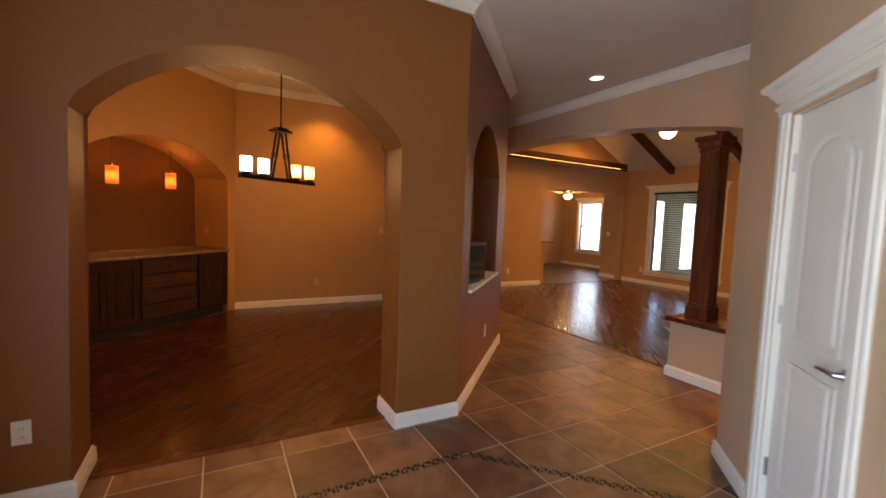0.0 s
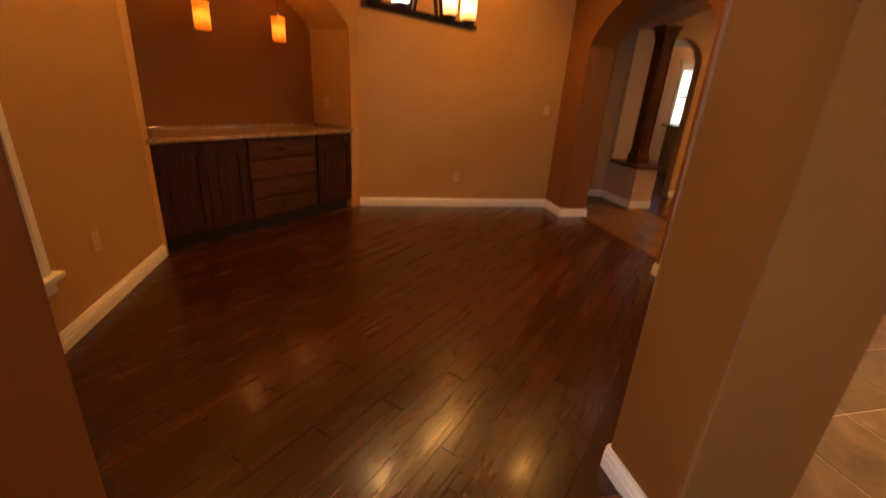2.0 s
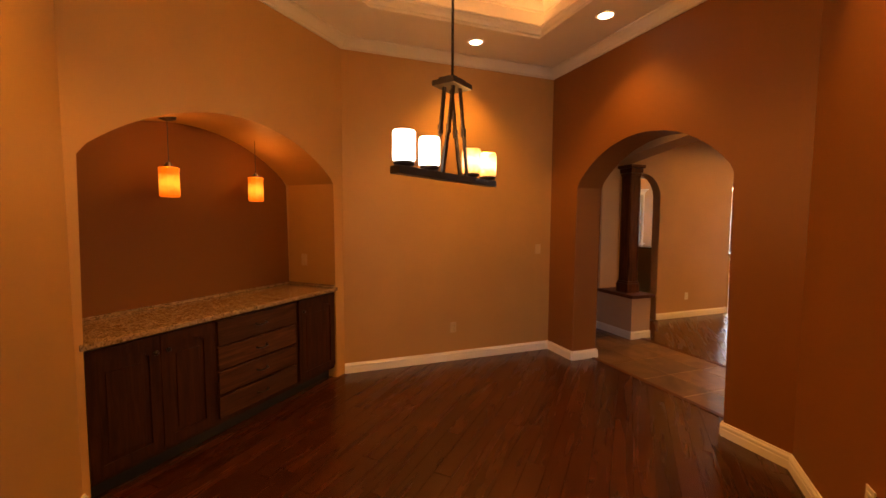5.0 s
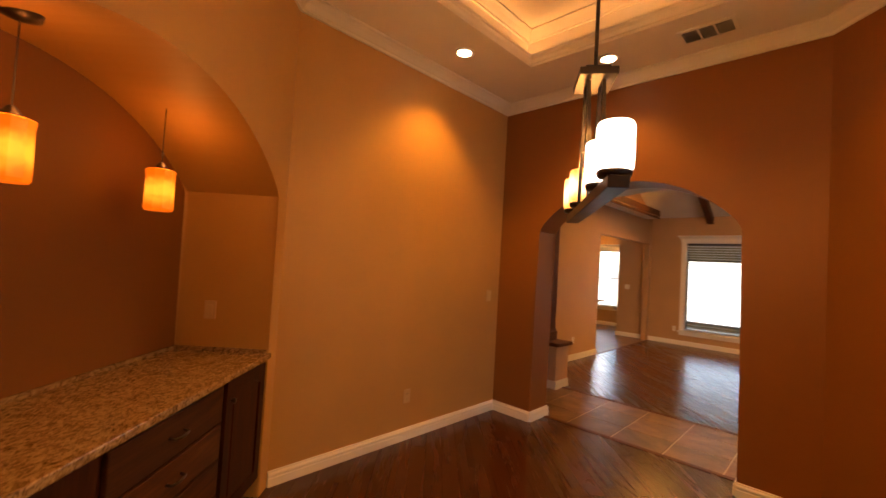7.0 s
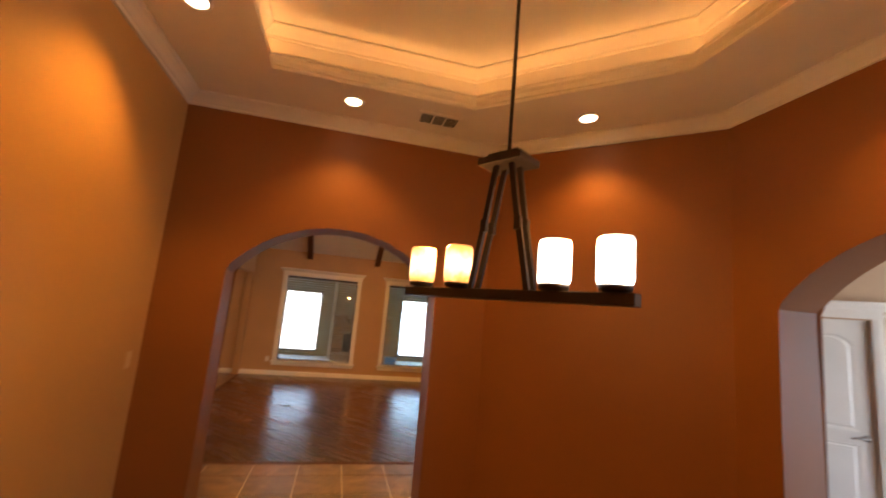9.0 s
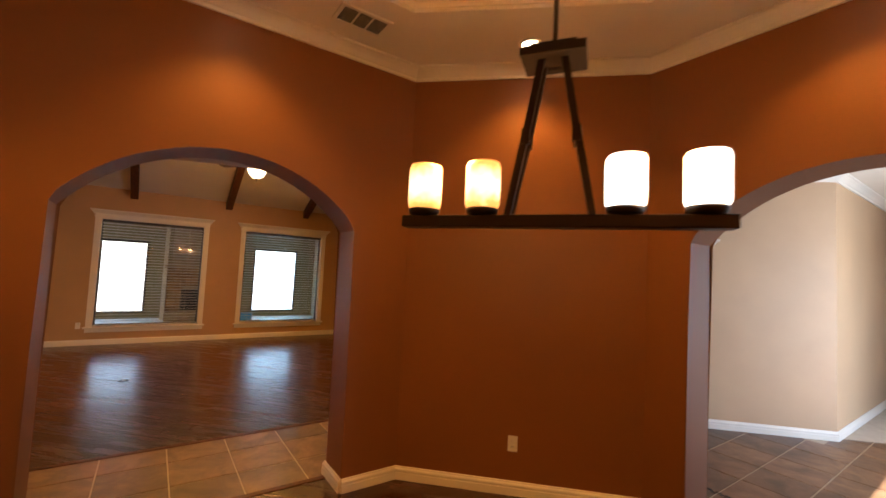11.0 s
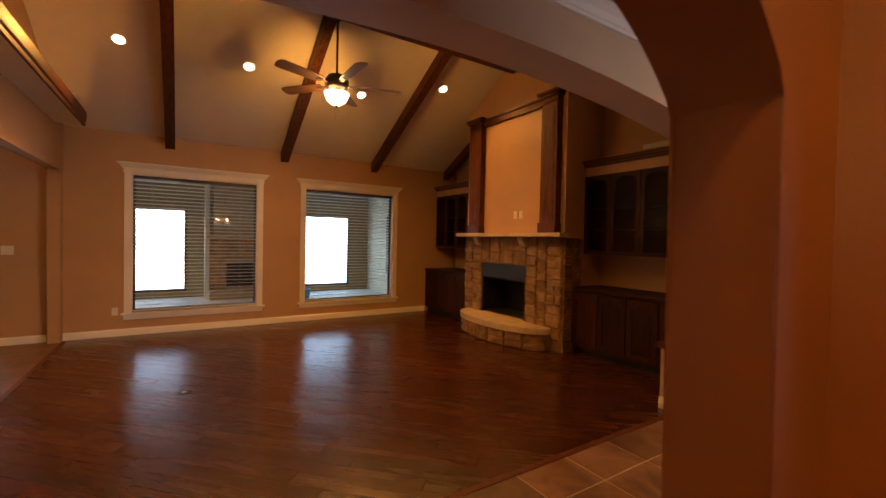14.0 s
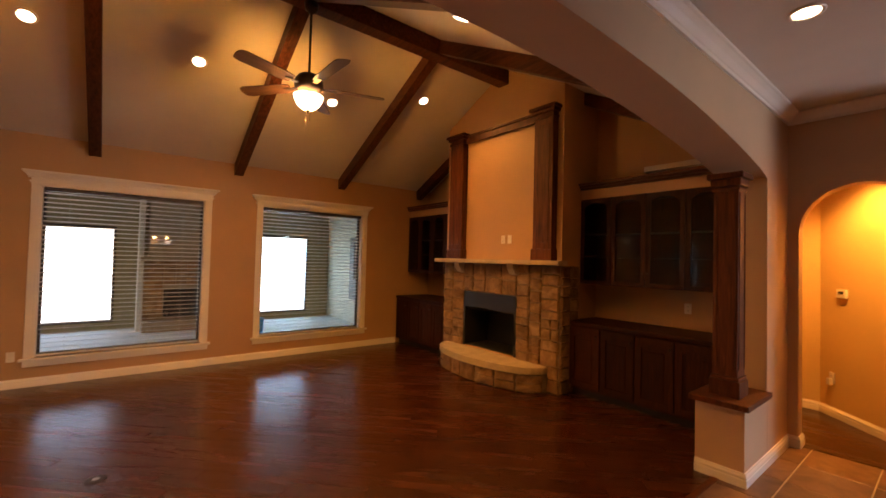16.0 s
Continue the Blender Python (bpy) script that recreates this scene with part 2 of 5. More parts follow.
for key in ("cabinet", "drawer"):
    M[key].node_tree.nodes["Principled BSDF"].inputs["Specular IOR Level"].default_value = 0.15
M["tan_plastic"] = plain("tan_plastic", (0.50, 0.33, 0.16), 0.4)

# ---- mesh helpers ----


def mesh_of(bm, material, smooth=False):
    me = bpy.data.meshes.new("mesh")
    bmesh.ops.recalc_face_normals(bm, faces=bm.faces)
    bm.to_mesh(me)
    bm.free()
    me.materials.append(material)
    if smooth:
        for p in me.polygons:
            p.use_smooth = True
    return me


def part(name, bm, material, parent=None, label="", smooth=False):
    ob = new(name, mesh_of(bm, material, smooth))
    ob.parent = parent
    if label:
        ob["label"] = label
    return ob


def thing(name, loc, label, category, group="", rz=0.0):
    e = new(name)
    e.empty_display_size = 0.1
    e.matrix_world = pose(*loc, 0, 0, rz)
    return tagged(e, label, category, group)


def box(bm, lo, hi, bevel=0.0):
    x0, y0, z0 = lo
    x1, y1, z1 = hi
    vs = [bm.verts.new(p) for p in ((x0, y0, z0), (x1, y0, z0), (x1, y1, z0), (x0, y1, z0), (x0, y0, z1), (x1, y0, z1), (x1, y1, z1), (x0, y1, z1))]
    fs = [bm.faces.new([vs[i] for i in f]) for f in ((3, 2, 1, 0), (4, 5, 6, 7), (0, 1, 5, 4), (1, 2, 6, 5), (2, 3, 7, 6), (3, 0, 4, 7))]
    if bevel > 0:
        es = list({e for f in fs for e in f.edges})
        bmesh.ops.bevel(bm, geom=es, offset=bevel, segments=2, affect="EDGES", profile=0.6)
    return vs


def boxm(lo, hi, bevel=0.0):
    bm = bmesh.new()
    box(bm, lo, hi, bevel)
    return bm


def lathe(bm, prof, n=24, at=(0, 0, 0), close=True):
    """A turned solid from (radius, height) pairs."""
    rings = []
    for r, z in prof:
        rings.append([bm.verts.new((at[0] + r * math.cos(2 * math.pi * i / n), at[1] + r * math.sin(2 * math.pi * i / n), at[2] + z)) for i in range(n)])
    for a, b in zip(rings, rings[1:]):
        for i in range(n):
            bm.faces.new((a[i], a[(i + 1) % n], b[(i + 1) % n], b[i]))
    if close:
        bm.faces.new(rings[0][::-1])
        bm.faces.new(rings[-1])
    return bm


def bar(bm, a, b, w, h, up=(0, 0, 1)):
    """A square bar from a to b."""
    a, b = Vector(a), Vector(b)
    d = (b - a).normalized()
    s = d.cross(Vector(up)).normalized()
    if s.length < 0.5:
        s = Vector((1, 0, 0))
    u = s.cross(d).normalized()
    ring = lambda p: [bm.verts.new(p + s * i * w / 2 + u * j * h / 2) for i, j in ((-1, -1), (1, -1), (1, 1), (-1, 1))]
    r0, r1 = ring(a), ring(b)
    bm.faces.new(r0[::-1])
    bm.faces.new(r1)
    for i in range(4):
        bm.faces.new((r0[i], r0[(i + 1) % 4], r1[(i + 1) % 4], r1[i]))


def prism(bm, pts, off):
    """Extrudes a planar outline by a vector."""
    a = [bm.verts.new(p) for p in pts]
    b = [bm.verts.new(Vector(p) + Vector(off)) for p in pts]
    bm.faces.new(a)
    bm.faces.new(b[::-1])
    n = len(a)
    for i in range(n):
        bm.faces.new((a[i], b[i], b[(i + 1) % n], a[(i + 1) % n]))


def arch_curve(s0, s1, spring, rise, n=28):
    """Points of a segmental arch from s1 back to s0."""
    half = (s1 - s0) / 2
    mid = (s0 + s1) / 2
    if rise <= 0.001:
        return [(s1, spring), (s0, spring)]
    rad = (half * half + rise * rise) / (2 * rise)
    a = math.asin(min(1, half / rad))
    if rise > half:
        a = math.pi - a
    return [(mid + rad * math.sin(a - 2 * a * i / n), spring + rise - rad + rad * math.cos(a - 2 * a * i / n)) for i in range(n + 1)]


def wall(name, p0, p1, thick, z0, z1, material, label, openings=(), reveal=None):
    """A wall from p0 to p1; thickness to the left of its run. Openings: (s0, s1, bottom, spring, rise)."""
    p0, p1 = Vector((*p0, 0)), Vector((*p1, 0))
    d = (p1 - p0)
    length = d.length
    d.normalize()
    off = Vector((-d.y, d.x, 0)) * thick
    P = lambda s, z: p0 + d * s + Vector((0, 0, z))
    bm = bmesh.new()
    s = 0.0
    if openings and all(o[2] - z0 < 1e-4 and z1 - o[3] - o[4] > 0.03 for o in openings):
        # one outline with rounded plaster corners round each opening
        out, soft = [(0.0, z0)], set()
        for a, b, bot, spring, rise in sorted(openings):
            first = len(out)
            out += [(a, z0)] + [(q[0], q[1]) for q in reversed(arch_curve(a, b, spring, rise))] + [(b, z0)]
            soft |= {(i, i + 1) for i in range(first, len(out) - 1)}
        out += [(length, z0), (length, z1), (0.0, z1)]
        n = len(out)
        prism(bm, [P(*q) for q in out], off)
        bm.verts.ensure_lookup_table()
        edges = [bm.edges.get((bm.verts[i + k], bm.verts[j + k])) for i, j in soft for k in (0, n)]
        bmesh.ops.bevel(bm, geom=edges, offset=0.016, segments=3, affect="EDGES", profile=0.5)
        return tagged(part(name, bm, material), label, "wall", kind="structure")
    for a, b, bot, spring, rise in sorted(openings):
        if a - s > 1e-4:
            prism(bm, [P(s, z0), P(a, z0), P(a, z1), P(s, z1)], off)
        if bot - z0 > 1e-4:
            prism(bm, [P(a, z0), P(b, z0), P(b, bot), P(a, bot)], off)
        if z1 - spring > 1e-4:
            prism(bm, [P(a, z1)] + [P(*q) for q in reversed(arch_curve(a, b, spring, rise))] + [P(b, z1)], off)
        s = b
    if length - s > 1e-4:
        prism(bm, [P(s, z0), P(length, z0), P(length, z1), P(s, z1)], off)
    bmesh.ops.remove_doubles(bm, verts=bm.verts, dist=1e-5)
    ob = part(name, bm, material)
    return tagged(ob, label, "wall", kind="structure")


def sweep(name, path, profile, material, label, category="trim", closed=False, parent=None):
    """A moulding along a floor-plan path; profile of (distance to the left of the run, height)."""
    pts = [Vector(p) for p in path]
    n = len(pts)
    bm = bmesh.new()
    rings = []
    for i, p in enumerate(pts):
        dirs = []
        if i > 0 or closed:
            dirs.append((p - pts[i - 1]).normalized())
        if i < n - 1 or closed:
            dirs.append((pts[(i + 1) % n] - p).normalized())
        norm = [Vector((-q.y, q.x)) for q in dirs]
        m = sum(norm, Vector((0, 0))) / len(norm)
        m = m / max(0.25, m.length_squared)
        rings.append([bm.verts.new((p.x + m.x * o, p.y + m.y * o, z)) for o, z in profile])
    k = len(profile)
    pairs = list(zip(rings, rings[1:])) + ([(rings[-1], rings[0])] if closed else [])
    for a, b in pairs:
        for j in range(k):
            bm.faces.new((a[j], b[j], b[(j + 1) % k], a[(j + 1) % k]))
    if not closed:
        bm.faces.new(rings[0])
        bm.faces.new(rings[-1][::-1])
    ob = part(name, bm, material, parent)
    if parent is None:
        tagged(ob, label, category, kind="structure")
    return ob


BASE = [(0.0, 0.0), (0.02, 0.0), (0.02, 0.054), (0.016, 0.058), (0.016, 0.068), (0.02, 0.072), (0.018, 0.082), (0.011, 0.092), (0.009, 0.102), (0.0, 0.102)]


def crown_profile(zc, s=1.0):
    return [(0.0, zc - 0.003), (0.095 * s, zc - 0.003), (0.095 * s, zc - 0.018 * s), (0.08 * s, zc - 0.024 * s), (0.055 * s, zc - 0.045 * s), (0.03 * s, zc - 0.075 * s), (0.022 * s, zc - 0.08 * s), (0.018 * s, zc - 0.1 * s), (0.0, zc - 0.1 * s)]


def slab(name, outline, z0, z1, material, label, category):
    bm = bmesh.new()
    prism(bm, [(x, y, z0) for x, y in outline], (0, 0, z1 - z0))
    return tagged(part(name, bm, material), label, category, kind="structure")

# ---- structure: dining room ----
CH = 3.34   # dining ceiling
GH = 3.01   # foyer and gallery ceiling
wall("wall_south", (-3.58, -0.37), (-0.34, -0.37), 0.34, 0, 3.45, M["rust"], "rust-brown painted wall with a wide arched doorway", [(1.03, 2.755, 0, 1.942, 0.428)])
wall("wall_chamfer", (-0.34, -0.37), (1.10, 1.07), 0.25, 0, 3.45, M["rust"], "rust-brown angled wall with an arched niche", [(0.26, 1.55, 0.885, 1.93, 0.40)])
wall("wall_chamfer_dining", (-0.34 - 0.1768, -0.37 + 0.1768), (1.10 - 0.1768, 1.07 + 0.1768), 0.13, 0, 3.45, M["rust"], "rust-brown angled dining room wall")
wall("wall_east", (1.10, 1.07), (1.10, 4.58), 0.333, 0, 3.45, M["rust"], "rust-brown wall with an arched doorway", [(0.66, 2.394, 0, 1.942, 0.432)])
wall("wall_north", (-1.70, 3.93), (0.767, 3.93), 0.2, 0, 3.45, M["tan"], "tan painted dining room wall")
wall("wall_buffet", (-3.28, 2.35), (-1.70, 3.93), 0.606, 0, 3.45, M["tan"], "tan angled wall with a deep arched buffet niche", [(0.04, 2.11, 0, 1.925, 0.40)])
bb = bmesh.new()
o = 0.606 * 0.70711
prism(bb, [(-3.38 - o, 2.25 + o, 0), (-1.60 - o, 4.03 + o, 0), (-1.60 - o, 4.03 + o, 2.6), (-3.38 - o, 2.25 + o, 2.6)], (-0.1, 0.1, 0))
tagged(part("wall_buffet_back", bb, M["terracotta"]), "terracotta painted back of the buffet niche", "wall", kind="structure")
wall("wall_window_dining", (-3.28, -0.05), (-3.28, 2.35), 0.2, 0, 3.45, M["tan"], "tan wall with a tall window", [(0.20, 1.07, 0.42, 2.2, 0)])

# dining ceiling with its tray
TRAY = [(0.14, 3.26), (0.14, 1.69), (-0.88, 0.60), (-2.66, 0.60), (-2.66, 2.17), (-1.58, 3.26)]
OUT = [(1.0, 4.1), (1.0, 1.2), (-0.3, -0.2), (-3.5, -0.2), (-3.5, 2.3), (-1.6, 4.1)]
cb = bmesh.new()
for i in range(6):
    j = (i + 1) % 6
    prism(cb, [(*OUT[i], CH), (*OUT[j], CH), (*TRAY[j], CH), (*TRAY[i], CH)], (0, 0, 0.05))


def grown(pts, k):
    cx, cy = sum(p[0] for p in pts) / len(pts), sum(p[1] for p in pts) / len(pts)
    return [(cx + (x - cx) * k, cy + (y - cy) * k) for x, y in pts]


T1, T2 = TRAY, grown(TRAY, 1.06)
for i in range(6):
    j = (i + 1) % 6
    prism(cb, [(*T1[i], CH), (*T1[j], CH), (*T1[j], CH + 0.12), (*T1[i], CH + 0.12)], tuple((Vector((*T2[i], 0)) - Vector((*T1[i], 0))) * 0.2))
    prism(cb, [(*T2[i], CH + 0.05), (*T2[j], CH + 0.05), (*T2[j], CH + 0.40), (*T2[i], CH + 0.40)], tuple((Vector((*T2[i], 0)) - Vector((*T1[i], 0))) * 0.4))
prism(cb, [(x, y, CH + 0.38) for x, y in grown(TRAY, 1.08)], (0, 0, 0.05))
tagged(part("ceiling_dining", cb, M["ceiling"]), "cream tray ceiling with a glowing cove", "ceiling", kind="structure")
sweep("trim_tray_lower", TRAY[::-1], [(0.0, CH - 0.02), (0.0, CH + 0.1), (0.02, CH + 0.1), (0.035, CH + 0.06), (0.03, CH + 0.03), (0.06, CH + 0.0), (0.06, CH - 0.02)], M["ceiling"], "cream moulding round the tray", closed=True)
sweep("trim_tray_lip", TRAY[::-1], [(-0.055, CH - 0.018), (0.0, CH - 0.018), (0.0, CH - 0.003), (-0.055, CH - 0.003)], M["ceiling"], "flat cream band round the tray opening", closed=True)
sweep("trim_tray_upper", T2[::-1], crown_profile(CH + 0.38, 0.9), M["ceiling"], "cream crown moulding at the top of the tray", closed=True)
sweep("trim_tray_bead", TRAY[::-1], [(0.0, CH + 0.1), (-0.012, CH + 0.122), (0.0, CH + 0.134), (0.022, CH + 0.13), (0.028, CH + 0.115), (0.02, CH + 0.1)], M["ceiling"], "cream bead along the cove lip", closed=True)
sweep("cove_rope_light", grown(TRAY, 1.032)[::-1], [(-0.01, CH + 0.06), (0.01, CH + 0.06), (0.01, CH + 0.08), (-0.01, CH + 0.08)], M["cove"], "warm rope light hidden in the ceiling cove", "rope light", closed=True)
DINING = [(-3.28, -0.03), (-0.535, -0.03), (0.767, 1.276), (0.767, 3.93), (-1.70, 3.93), (-3.28, 2.35)]
sweep("trim_crown_dining", DINING, crown_profile(CH), M["ceiling"], "cream crown moulding of the dining room", closed=True)
sweep("baseboard_dining_south", [(-0.824, -0.03), (-0.535, -0.03), (0.767, 1.276), (0.767, 1.73)], BASE, M["trim"], "white baseboard along the angled wall", "baseboard")
sweep("baseboard_dining_north", [(0.767, 3.464), (0.767, 3.93), (-1.70, 3.93)], BASE, M["trim"], "white baseboard under the tan wall", "baseboard")
sweep("baseboard_dining_west", [(-3.28, 2.356), (-3.28, -0.03), (-2.55, -0.03), (-2.55, -0.37), (-3.03, -0.37), (-3.03, -6.4)], BASE, M["trim"], "white baseboard along the window wall and entry", "baseboard")
sweep("baseboard_arch_east_north", [(1.10, 4.58), (1.10, 3.464), (0.767, 3.464)], BASE, M["trim"], "white baseboard round the arch jamb", "baseboard")
sweep("baseboard_pier", [(0.767, 1.73), (1.10, 1.73), (1.10, 1.07), (-0.34, -0.37), (-0.824, -0.37), (-0.824, -0.03)], BASE, M["trim"], "white stepped baseboard round the pier and niche wall", "baseboard")

# ---- structure: foyer, gallery and hall ----
wall("wall_foyer_west", (-3.03, -6.5), (-3.03, -0.37), 0.2, 0, 3.2, M["sand"], "sand painted entry wall with glazed opening", [(2.3, 4.3, 0.1, 2.5, 0)])
wall("wall_closet", (0.93, -1.55), (-0.9, -3.38), 0.13, 0, 3.2, M["sand"], "sand painted angled wall with a closet door", [(0.585, 1.185, 0, 2.04, 0)])
wall("wall_foyer_east", (-0.9, -3.38), (-0.9, -6.5), 0.2, 0, 3.2, M["sand"], "sand painted entry wall")
wall("wall_entry", (-0.7, -6.5), (-3.23, -6.5), 0.2, 0, 3.2, M["sand"], "sand painted entry end wall")
wall("wall_hall_arch", (2.367, -1.68), (0.86, -1.68), 0.15, 0, 3.2, M["sand"], "sand painted wall with a narrow arched opening", [(0.405, 1.225, 0, 1.93, 0.40)])
cb = bmesh.new()
prism(cb, [(0.925, -1.555, 0), (1.02, -1.64, 0), (1.02, -1.678, 0), (0.80, -1.678, 0)], (0, 0, 3.2))
tagged(part("wall_hall_corner", cb, M["sand"]), "sand painted wall corner beside the hall", "wall", kind="structure")
wall("wall_hall_back", (2.05, -3.15), (0.80, -1.90), 0.12, 0, 2.8, M["gold"], "gold painted hall wall")
wall("wall_hall_south", (3.3, -3.15), (1.95, -3.15), 0.12, 0, 2.8, M["gold"], "gold painted hall wall")
wall("wall_hall_east", (3.3, -2.04), (3.3, -3.2), 0.12, 0, 2.8, M["gold"], "gold painted hall wall")
slab("ceiling_hall", [(0.6, -3.3), (3.4, -3.3), (3.4, -1.76), (0.6, -1.76)], 2.7, 2.76, M["ceiling"], "cream hall ceiling", "ceiling")
wall("wall_gallery", (2.367, -1.68), (2.367, 4.58), 0.327, 0, 3.2, M["sand"], "sand painted wall with a very wide low arch", [(0.63, 6.18, 0, 2.345, 0.28)])
slab("ceiling_gallery", [(2.2, 4.65), (1.0, 4.65), (1.0, 1.15), (-0.45, -0.3), (-3.2, -0.3), (-3.2, -6.6), (-0.8, -6.6), (-0.8, -3.35), (1.0, -1.6), (2.2, -1.6)], GH, GH + 0.06, M["ceiling"], "cream foyer and gallery ceiling", "ceiling")
sweep("trim_crown_gallery", [(-3.03, -6.5), (-0.9, -6.5), (-0.9, -3.38), (0.93, -1.55), (0.95, -1.68), (2.04, -1.68), (2.04, 4.58), (1.10, 4.58), (1.10, 1.07), (-0.34, -0.37), (-3.03, -0.37)], crown_profile(GH), M["trim"], "white crown moulding of the foyer and gallery", closed=True)
sweep("baseboard_closet", [(0.03, -2.45), (-0.9, -3.38), (-0.9, -6.4)][::-1], BASE, M["trim"], "white baseboard along the entry wall", "baseboard")
sweep("baseboard_hall_corner", [(0.58, -1.90), (0.93, -1.55), (0.95, -1.68), (1.142, -1.68), (1.142, -1.83)], BASE, M["trim"], "white baseboard at the hall corner", "baseboard")
sweep("baseboard_hall_side", [(1.962, -1.83), (1.962, -1.68), (2.04, -1.68), (2.04, -0.49), (2.367, -0.49)], BASE, M["trim"], "white baseboard of the low pier wall", "baseboard")
sweep("baseboard_hall", [(0.85, -1.95), (2.05, -3.15), (3.3, -3.15)], BASE, M["trim"], "white baseboard in the hall", "baseboard")
sweep("baseboard_gallery_north", [(2.367, 3.88), (2.04, 3.88), (2.04, 4.58), (1.10, 4.58)], BASE, M["trim"], "white baseboard at the gallery's end", "baseboard")

# ---- structure: living room ----
PL, RIDGE_X, RIDGE_Z = 2.95, 5.10, 4.33
SL = (RIDGE_Z - PL) / (7.815 - RIDGE_X)


def roof_z(x):
    return RIDGE_Z - abs(x - RIDGE_X) * SL


wall("wall_living_north", (1.10, 4.58), (7.815, 4.58), 0.14, 0, 4.45, M["tan_living"], "tan gable wall with a wide opening to the breakfast room", [(1.42, 2.15, 0, 1.95, 0.35), (3.75, 6.58, 0, 2.33, 0)])
wall("wall_living_windows", (7.815, 5.35), (7.815, -2.03), 0.2, 0, 3.0, M["tan_living"], "tan wall with two large windows", [(1.517, 3.215, 0.331, 2.362, 0), (3.997, 5.720, 0.331, 2.362, 0)])
wall("wall_living_south", (8.015, -1.88), (2.367, -1.88), 0.15, 0, 4.45, M["tan_living"], "tan gable wall behind the built-in cabinets")
wall("wall_chimney", (6.30, -1.12), (4.08, -1.12), 0.76, 0, 4.45, M["tan_living"], "tan chimney breast rising to the ridge", [(0.48, 1.54, 0.32, 1.13, 0)])
rb = bmesh.new()
for x0, x1 in ((2.367, RIDGE_X), (7.95, RIDGE_X)):
    prism(rb, [(x0, -2.0, roof_z(x0)), (x1, -2.0, roof_z(x1)), (x1, -2.0, roof_z(x1) + 0.06), (x0, -2.0, roof_z(x0) + 0.06)], (0, 6.7, 0))
tagged(part("ceiling_living", rb, M["ceiling"]), "cream vaulted ceiling", "ceiling", kind="structure")
sweep("baseboard_living_east", [(7.815, -1.12), (7.815, 5.35), (8.014, 5.35)], BASE, M["trim"], "white baseboard under the windows", "baseboard")
sweep("baseboard_living_north", [(4.85, 4.72), (4.85, 4.58), (3.25, 4.58)], BASE, M["trim"], "white baseboard of the living room", "baseboard")
# cove shelf high on the north gable
wb = boxm((2.42, 4.30, 2.88), (7.35, 4.575, 2.91))
tagged(part("cove_shelf", wb, M["trim"]), "pale cove shelf under a dark wood fascia", "cove shelf", kind="structure")
part("fascia", boxm((2.42, 4.27, 2.93), (7.35, 4.31, 3.06), 0.008), M["beam"], bpy.data.objects["cove_shelf"], "dark stained fascia board")
part("lower_edge", boxm((2.42, 4.28, 2.87), (7.35, 4.305, 2.915), 0.004), M["beam"], bpy.data.objects["cove_shelf"], "dark stained edge strip")
lb = boxm((2.6, 4.36, 2.92), (7.2, 4.38, 2.94))
tagged(part("cove_shelf_rope_light", lb, M["cove_low"]), "warm rope light lying on the cove shelf", "rope light")

# ---- structure: breakfast room and kitchen ----
wall("wall_nook_east", (9.5, 8.6), (9.5, 5.15), 0.2, 0, 2.9, M["tan_living"], "tan breakfast room wall with two windows", [(0.75, 1.72, 0.55, 2.26, 0), (1.94, 2.85, 0.55, 2.26, 0)])
wall("wall_nook_south", (9.6, 5.25), (8.015, 5.25), 0.12, 0, 2.9, M["tan_living"], "tan breakfast room wall")
wall("wall_kitchen_north", (1.0, 8.6), (9.6, 8.6), 0.2, 0, 2.9, M["tan_living"], "tan kitchen wall with a window", [(5.35, 6.05, 0.95, 2.3, 0)])
wall("wall_kitchen_west", (1.10, 4.7), (1.10, 8.7), 0.15, 0, 2.9, M["tan_living"], "tan kitchen wall")
slab("ceiling_kitchen", [(1.0, 4.71), (9.6, 4.71), (9.6, 8.7), (1.0, 8.7)], 2.74, 2.8, M["ceiling"], "cream kitchen ceiling", "ceiling")
sweep("baseboard_nook", [(9.5, 5.25), (9.5, 8.6)], BASE, M["trim"], "white baseboard of the breakfast room", "baseboard")

# ---- floors ----
slab("floor_tile_bed", [(-3.2, -6.6), (2.23, -6.6), (2.23, 4.6), (1.06, 4.6), (1.06, 1.2), (-0.42, -0.2), (-3.2, -0.2)], -0.08, -0.004, M["grout"], "tan grout bed under the entry tiles", "floor")
slab("floor_dining", [(-3.45, -0.2), (-0.5, -0.2), (1.06, 1.2), (1.06, 4.0), (-1.6, 4.6), (-3.9, 2.4)], -0.08, -0.004, M["gap"], "dark hardwood dining floor", "floor")
slab("floor_living", [(2.22, -1.95), (7.9, -1.95), (7.9, 4.56), (2.22, 4.56)], -0.08, -0.004, M["gap"], "dark hardwood living room floor", "floor")
slab("floor_kitchen", [(1.0, 4.56), (9.6, 4.56), (9.6, 8.7), (1.0, 8.7)], -0.08, 0.0, M["tile"], "tan tiled kitchen floor", "floor")
slab("floor_hall", [(0.6, -3.3), (3.4, -3.3), (3.4, -1.76), (0.6, -1.76)], -0.07, 0.003, M["plank"], "dark hardwood hall floor", "floor")

# ---- things: helpers ----


def chain(name, loc, label, category, parts, rz=0.0, group=""):
    """A thing from (part name, bmesh, material, label) rows in its own frame."""
    t = thing(name, loc, label, category, group, rz)
    for row in parts:
        part(row[0], row[1], row[2], t, row[3] if len(row) > 3 else "", row[4] if len(row) > 4 else False)
    return t


def lathe_m(prof, n=24, at=(0, 0, 0)):
    bm = bmesh.new()
    lathe(bm, prof, n, at)
    return bm


